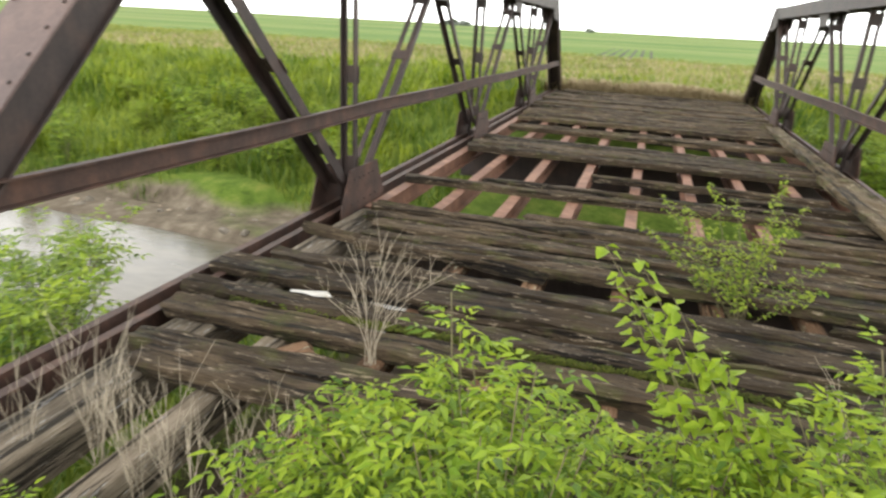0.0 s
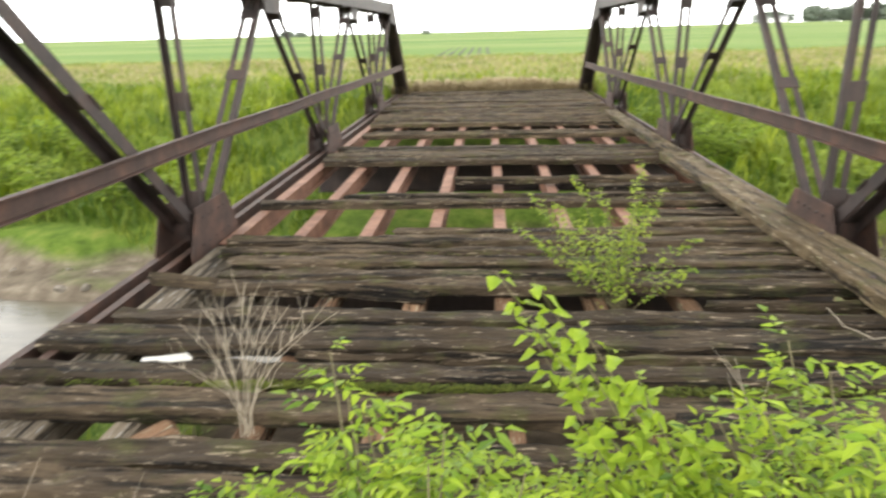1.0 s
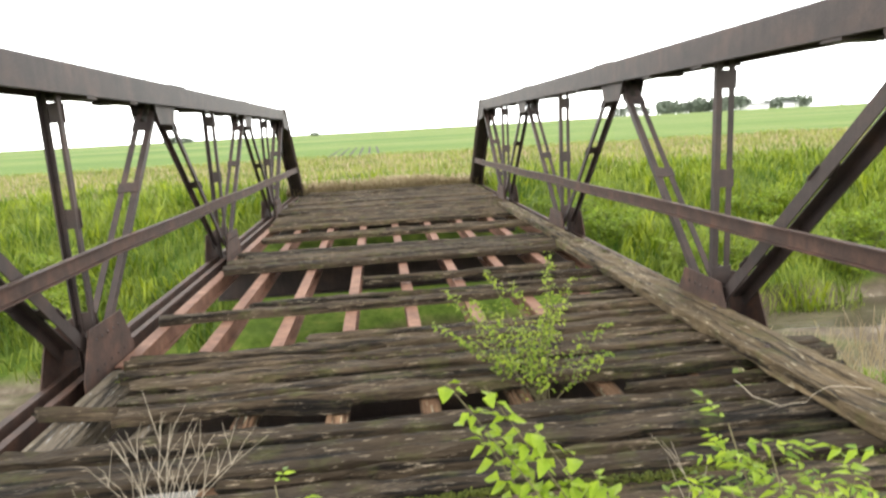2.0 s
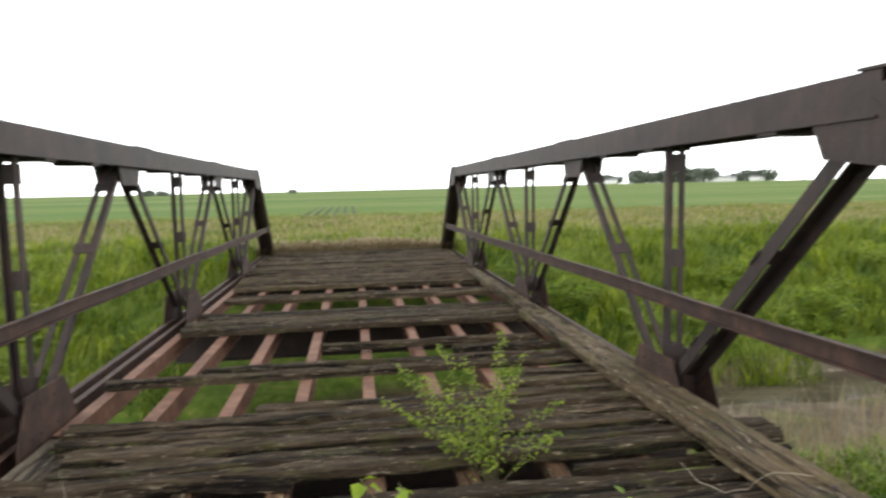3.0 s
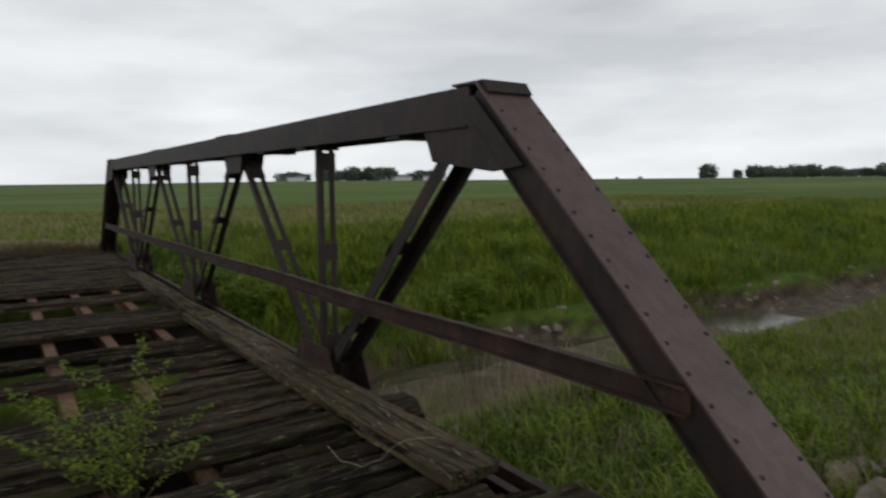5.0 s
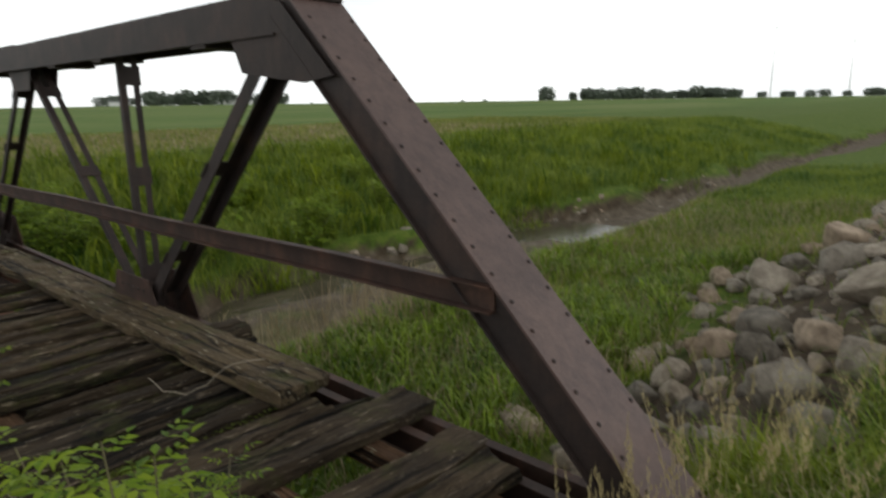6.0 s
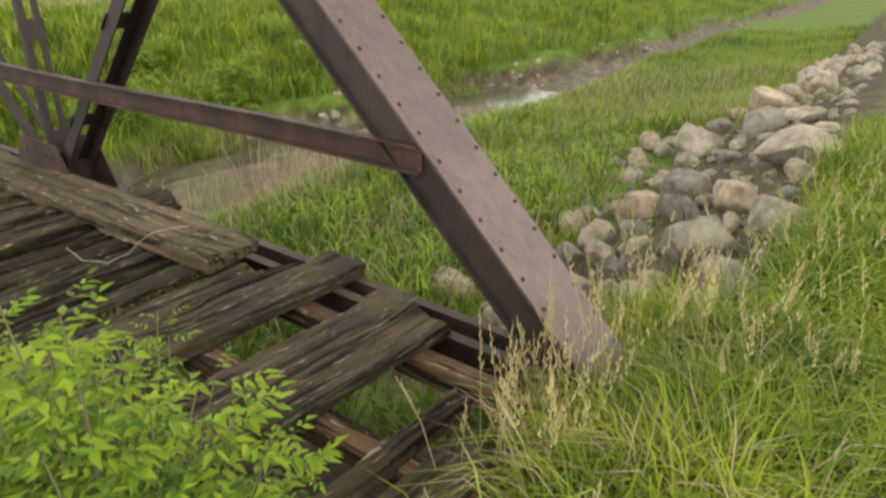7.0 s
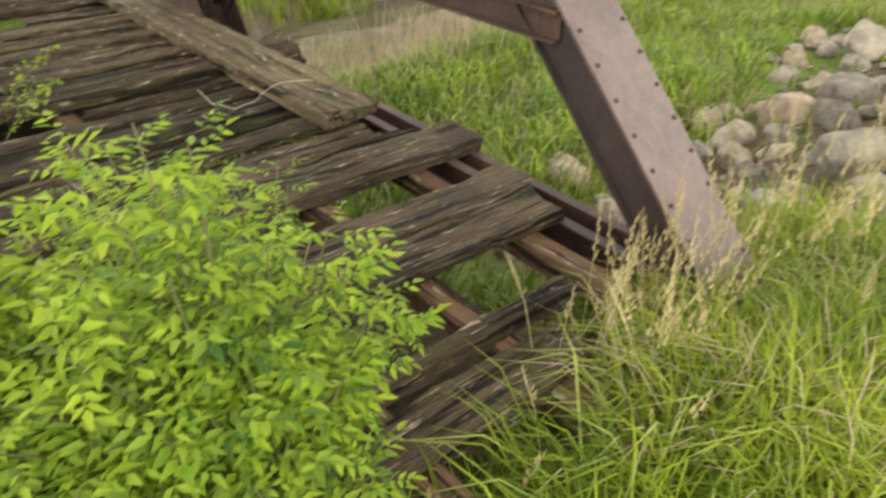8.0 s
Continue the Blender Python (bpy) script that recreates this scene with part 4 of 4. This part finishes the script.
shrub("young_sapling", 5, (0.66, 1.15, -0.3), [(-0.08, 1.62, 0.96), (0.02, 1.6, 0.95), (0.14, 1.54, 0.85), (0.28, 1.48, 0.74), (0.42, 1.42, 0.6), (0.24, 1.56, 0.68), (0.46, 1.54, 0.52), (0.08, 1.62, 0.78), (-0.02, 1.64, 0.84)], 30, 0.046, (1,), M_LEAF_YOUNG, M_STEM, "leaning young sapling with bright yellow-green leaves", "sapling", stem_r=0.0045, from_f=0.2, simple=True, leaf_parts=True)
shrub("small_leaved_shrub", 6, (0.72, 3.8, -0.2), [(0.96, 4.4, 0.73), (0.88, 4.2, 0.61), (0.65, 4.3, 0.55), (0.28, 4.3, 0.4), (0.43, 4.1, 0.44), (0.21, 4.0, 0.26), (1.1, 4.3, 0.55), (1.29, 4.1, 0.26), (0.77, 3.9, 0.4), (1.18, 3.8, 0.16), (0.6, 3.8, 0.37), (0.43, 3.7, 0.23), (0.91, 4.0, 0.49), (0.17, 4.35, 0.52), (0.06, 4.1, 0.35), (0.49, 4.4, 0.63), (0.32, 4.0, 0.54)], 46, 0.032, (1,), M_LEAF_SMALL, M_STEM, "thin small-leaved shrub growing up between planks", "shrub", stem_r=0.005, from_f=0.25, simple=True)
shrub("bank_shrub", 7, (-3.9, 2.6, -1.3), spread(7, (-3.9, 2.7), 0.85, -0.15, 16), 26, 0.05, (2, 3, 3), M_LEAF, M_STEM, "green leafy shrub on the creek bank", "shrub")
shrub("bank_shrub", 8, (-5.0, 3.9, -1.5), spread(8, (-5.0, 3.9), 0.8, -0.55, 14), 24, 0.05, (2, 3, 3), M_LEAF, M_STEM, "green leafy shrub on the creek bank", "shrub")
shrub("low_weed", 9, (-1.2, 0.85, -0.45), spread(9, (-1.2, 0.85), 0.3, 0.0, 10), 14, 0.03, (2, 3), M_LEAF, M_STEM, "low green weeds among bare deck beams", "weeds")

shrub("low_weed", 13, (-1.85, 0.7, -0.4), spread(13, (-1.85, 0.72), 0.3, -0.02, 10), 14, 0.028, (2, 3), M_LEAF, M_STEM, "low green weeds among bare deck beams", "weeds")
shrub("low_weed", 14, (-0.8, 0.8, -0.4), spread(14, (-0.8, 0.8), 0.28, 0.12, 10), 16, 0.028, (2, 3), M_LEAF, M_STEM, "low green weeds among bare deck beams", "weeds")
meadow("sparse_grass", 15, 2600, (-2.4, -0.5, 0.25, 1.3), (0.15, 0.38), (0.004, 0.008), (0.3, 1.0), M_GRASS_NEAR, "thin green grass under the broken deck end")


def dead_weed(seed, base, tips, label):
    g = random.Random(seed)
    t = thing("dead_weed", base, label, "dead weed")
    b = Vector(base)
    for tip in tips:
        tip = Vector(tip) - b
        bm = bmesh.new()
        out = Vector((tip.x, tip.y, 0)) * 0.25
        foot = Vector((g.uniform(-0.02, 0.02), g.uniform(-0.02, 0.02), 0))
        pts = [foot.lerp(tip, f) - out * math.sin(math.pi * f) + Vector((g.uniform(-0.008, 0.008), g.uniform(-0.008, 0.008), 0.04 * math.sin(math.pi * f))) for f in (0, 0.2, 0.4, 0.6, 0.8, 1.0)]
        twig(bm, pts, 0.0024, 0.0007)
        stem = part("dry_stem", bm, M_DRY, t)
        for f in (2, 2, 3, 3, 4, 4):
            d = (Vector((g.uniform(-1, 1), g.uniform(-1, 1), g.uniform(0.5, 1.6))).normalized() + tip.normalized() * 0.6) * tip.length * g.uniform(0.1, 0.24)
            bend = Vector((g.uniform(-0.012, 0.012), g.uniform(-0.012, 0.012), 0.01))
            bm = bmesh.new()
            twig(bm, [pts[f], pts[f] + d * 0.5 + bend, pts[f] + d], 0.0013, 0.0005)
            part("side_twig", bm, M_DRY, stem)


dead_weed(1, (-1.11, 2.2, 0.0), [(-1.47, 2.2, 0.36), (-1.38, 2.28, 0.48), (-1.3, 2.36, 0.54), (-1.22, 2.3, 0.6), (-1.13, 2.4, 0.62), (-1.05, 2.3, 0.62), (-0.98, 2.36, 0.58), (-0.9, 2.3, 0.56), (-0.8, 2.25, 0.5), (-0.72, 2.36, 0.5), (-1.2, 2.05, 0.38), (-0.88, 2.05, 0.34)], "pale bare twigs of a dead weed on the deck")
gw = random.Random(8)
for k in range(11):
    bx, by = -2.3 + 0.125 * k + gw.uniform(-0.05, 0.05), 1.15 + gw.uniform(0, 0.45)
    dead_weed(20 + k, (bx, by, -0.45), [(bx + gw.uniform(-0.16, 0.16), by + gw.uniform(-0.1, 0.2), gw.uniform(0.12, 0.4)) for _ in range(4)], "tall dry grey weed stalks beside the deck")
dead_weed(40, (0.8, 1.75, -0.02), [(0.82, 2.15, 0.42), (0.8, 2.1, 0.3)], "single pale dry stalk on the deck")
dead_weed(41, (0.12, 1.5, -0.02), [(0.13, 1.62, 0.3), (0.2, 1.6, 0.26)], "forked pale dry twig on the deck")


# ---- broad-leaved weeds on the far bank ----
gb = random.Random(77)
for k in range(34):
    bx = gb.uniform(3.2, 15) if k < 20 else gb.uniform(-13, -3.2)
    by = float(stream_y(bx)) + gb.uniform(1.9, 5.5)
    bz = float(ground_z(bx, by))
    high = gb.uniform(0.45, 0.85)
    shrub("bank_weed", 300 + k, (bx, by, bz), spread(300 + k, (bx, by), gb.uniform(0.35, 0.65), bz + high, 6), 26, 0.06, (2, 3), M_LEAF if k % 2 else M_LEAF_SMALL, M_STEM, "clump of broad-leaved green weeds on the far creek bank", "weeds", from_f=0.1)


# ---- stones ----
def stone_mesh(seed, flat):
    bm = bmesh.new()
    bmesh.ops.create_icosphere(bm, subdivisions=3, radius=0.5)
    off = Vector((seed * 3.1, seed * 1.7, seed * 0.9))
    g = random.Random(seed)
    cuts = [(Vector((g.uniform(-1, 1), g.uniform(-1, 1), g.uniform(-0.7, 1))).normalized(), g.uniform(0.22, 0.38)) for _ in range(14)]
    for v in bm.verts:
        p = v.co.copy()
        p *= 1 + 0.3 * noise.noise(p * 1.7 + off) + 0.06 * noise.noise(p * 5.5 + off)
        for nrm, lim in cuts:
            over = p.dot(nrm) - lim
            if over > 0:
                p -= nrm * over
        v.co = (p.x * 1.2, p.y * 0.95, p.z * flat)
    me = bpy.data.meshes.new("stone")
    bm.to_mesh(me)
    bm.free()
    me.shade_smooth()
    me.materials.append(M_ROCK)
    return me


stones = [stone_mesh(k + 1, 0.62 + 0.08 * (k % 4)) for k in range(10)]
gs = random.Random(12)
laid = []


def stone(x, y, size, lift=0.12):
    laid.append((x, y, size))
    ob = new("boulder", gs.choice(stones))
    ob.matrix_basis = pose(x, y, float(ground_z(x, y)) + size * lift, gs.uniform(-25, 25), gs.uniform(-25, 25), gs.uniform(0, 360)) @ Matrix.Diagonal((size, size * gs.uniform(0.75, 1.05), size * gs.uniform(0.85, 1.1), 1))
    return tagged(ob, "pale grey weathered boulder in the riprap beside the bridge" if size > 0.4 else "grey rounded stone in the riprap pile", "boulder" if size > 0.4 else "stone", "riprap stones on the bank")


for x, y, size in ((9.74, 2.0, 0.84), (7.01, 1.32, 0.64), (6.17, 0.71, 0.6), (6.72, 1.65, 0.63), (5.34, 0.24, 0.61), (4.77, 0.66, 0.7), (6.07, 1.09, 0.44), (5.43, 0.57, 0.29),
                   (6.48, 2.35, 0.48), (6.84, 2.31, 0.4), (5.95, 1.84, 0.52), (4.04, 0.85, 0.34), (4.33, 0.79, 0.26), (4.11, 0.27, 0.45), (3.72, 0.35, 0.36), (5.49, 1.95, 0.38),
                   (4.52, 2.63, 0.55), (9.43, 1.4, 0.34), (11.57, 2.1, 0.52), (10.54, 1.41, 0.84), (12.54, 1.62, 0.95), (7.59, 0.46, 0.79), (10.12, 0.81, 0.62), (13.83, 0.99, 0.72),
                   (16.25, 1.56, 0.71), (16.89, 1.15, 0.59), (10.2, 2.79, 0.47), (10.41, 2.56, 0.38), (9.64, 2.86, 0.36), (9.05, 2.93, 0.34), (8.4, 2.91, 0.32)):
    stone(x, y, size * 1.08, 0.16)


def pile_edge(x):
    return 2.15 + 0.75 * float(smooth(6.5, 9.0, x)) - 1.1 * float(smooth(10.5, 15, x))


for k in range(2600):
    x = 2.95 + 18 * gs.random() ** 1.2
    y = gs.uniform(0.0 + 0.03 * x, pile_edge(x))
    size = gs.uniform(0.22, 0.62) if k < 420 else gs.uniform(0.09, 0.3)
    if all(math.hypot(x - a, y - b) > 0.4 * (size + c) for a, b, c in laid) and len(laid) < 265:
        stone(x, y, size, gs.uniform(-0.05, 0.22))
stone(4.98, 3.42, 0.34)
for k in range(46):
    x = gs.uniform(9, 30)
    y = float(stream_y(x)) + half_width(x) * 0.55 + gs.uniform(-0.1, 0.8)
    stone(x, y, gs.uniform(0.15, 0.42), -0.08)
for k in range(34):
    x = gs.uniform(-13, -4.5)
    y = float(stream_y(x)) + gs.choice((1.4, 1.7, -2.2, 0.9)) + gs.uniform(-0.3, 0.5)
    stone(x, y, gs.uniform(0.1, 0.3), -0.1)


# ---- distance ----
def far_tree(az, r, height, width, seed):
    g = random.Random(seed)
    a = radians(az)
    x, y = r * math.sin(a), r * math.cos(a)
    t = thing("tree", (x, y, float(ground_z(x, y)) - 0.15), "distant field tree on the horizon, its green greyed by painted haze", "tree", "trees on the horizon")
    bm = bmesh.new()
    twig(bm, [(0, 0, 0), (0.1, 0, height * 0.3), (0, 0.1, height * 0.7)], height * 0.035, height * 0.012, 6)
    for k in range(4):
        e = g.uniform(0, 6.28)
        twig(bm, [(0, 0, height * 0.3), (math.cos(e) * width * 0.2, math.sin(e) * width * 0.2, height * 0.5), (math.cos(e) * width * 0.35, math.sin(e) * width * 0.35, height * 0.68)], height * 0.015, height * 0.006, 4)
    part("trunk", bm, M_STEM, t)
    vs, fs = [], []
    for k in range(420):
        while True:
            p = Vector((g.uniform(-1, 1), g.uniform(-1, 1), g.uniform(-1, 1)))
            if p.length > 0.15 and (p.x * p.x + p.y * p.y) ** 1.3 + abs(p.z) ** 4 < 1 + 0.45 * noise.noise(p * 2 + Vector((seed, 0, 0))):
                break
        c = Vector((p.x * width / 2, p.y * width / 2, height * 0.49 + p.z * height * 0.5))
        s = height * g.uniform(0.08, 0.17)
        w = Vector((g.uniform(-1, 1), g.uniform(-1, 1), g.uniform(-0.6, 0.6))).normalized()
        leaflet(vs, fs, c, w, Vector((g.uniform(-1, 1), g.uniform(-1, 1), g.uniform(-1, 1))).normalized(), s * 1.6, s * 1.5)
    part("crown", (vs, fs), M_TREE, t)


gt = random.Random(5)
for az0, az1, n, h0, h1, r in ((20.5, 23.5, 5, 6, 8, 560), (24.5, 30.5, 12, 8, 12, 560), (31.5, 35, 5, 6, 9, 560), (57.0, 57.3, 1, 10, 10, 520), (59.6, 73, 30, 4.5, 9.5, 560), (74, 79, 6, 4, 6, 600), (80, 92, 15, 3.5, 6.5, 620), (-17.5, -15.5, 4, 4, 6, 600), (-5.6, -5.2, 1, 4, 4, 600), (36, 56, 6, 2, 3.5, 900)):
    for k in range(n):
        h = gt.uniform(h0, h1)
        far_tree(az0 + (az1 - az0) * (k + gt.uniform(-0.3, 1.3)) / n, r + gt.uniform(-20, 20), h, h * gt.uniform(1.0, 2.1), 100 + k + int(az0 * 7))


def far_shed(az, r, w, d, h):
    a = radians(az)
    t = thing("farm_shed", (r * math.sin(a), r * math.cos(a), float(ground_z(r * math.sin(a), r * math.cos(a))) - 0.05), "distant white farm shed with a grey roof", "farm shed", "farm sheds on the horizon")
    t.rotation_euler = (0, 0, -a)
    bm = bmesh.new()
    box(bm, (-w / 2, -d / 2, 0), (w / 2, d / 2, h))
    part("wall", bm, M_WHITE, t)
    bm = bmesh.new()
    prof = [(-d / 2 - 0.4, h), (d / 2 + 0.4, h), (0, h * 1.5)]
    lo = [bm.verts.new((-w / 2 - 0.4, y, z)) for y, z in prof]
    hi = [bm.verts.new((w / 2 + 0.4, y, z)) for y, z in prof]
    bm.faces.new(lo)
    bm.faces.new(hi[::-1])
    for i in range(3):
        j = (i + 1) % 3
        bm.faces.new((lo[i], hi[i], hi[j], lo[j]))
    part("roof", bm, M_ROOF, t)


for az, w, h in ((22.2, 14, 3.0), (30.9, 18, 3.4), (33.8, 10, 3.0), (31.8, 9, 2.6)):
    far_shed(az, 540, w, 9, h)


def turbine(az, r, height, turn):
    a = radians(az)
    t = thing("wind_turbine", (r * math.sin(a), r * math.cos(a), float(ground_z(r * math.sin(a), r * math.cos(a))) - 0.05), "distant pale grey wind turbine standing still", "wind turbine", "wind turbines on the horizon")
    t.rotation_euler = (0, 0, -a)
    bm = bmesh.new()
    twig(bm, [(0, 0, 0), (0, 0, height * 0.5), (0, 0, height)], 0.75, 0.4, 10)
    part("tower", bm, M_POLE, t)
    bm = bmesh.new()
    box(bm, (-0.7, -2.4, height - 0.5), (0.7, 2.4, height + 0.7), 0.2)
    part("nacelle", bm, M_POLE, t)
    for k in range(3):
        e = radians(turn + 120 * k)
        bm = bmesh.new()
        d = Vector((math.sin(e), 0, math.cos(e)))
        c = Vector((0, -2.6, height))
        twig(bm, [c, c + d * height * 0.1, c + d * height * 0.34], 0.3, 0.1, 5)
        part("blade", bm, M_POLE, t)


turbine(74.8, 900, 82, 20)
turbine(80.0, 950, 68, 75)
turbine(-5.7, 1000, 64, 40)
turbine(-3.3, 1100, 46, 90)

# bare crop rows in the near field
for k in range(6):
    bm = bmesh.new()
    x = -3.6 + 0.75 * k
    twig(bm, [(x, 37, -0.19), (x - 0.3, 50, -0.2), (x - 0.5, 74, -0.23)], 0.12, 0.16, 6)
    tagged(part("soil_row", bm, M_SOIL), "bare brown soil ridge in the green field", "soil ridge", "soil ridges in the field")
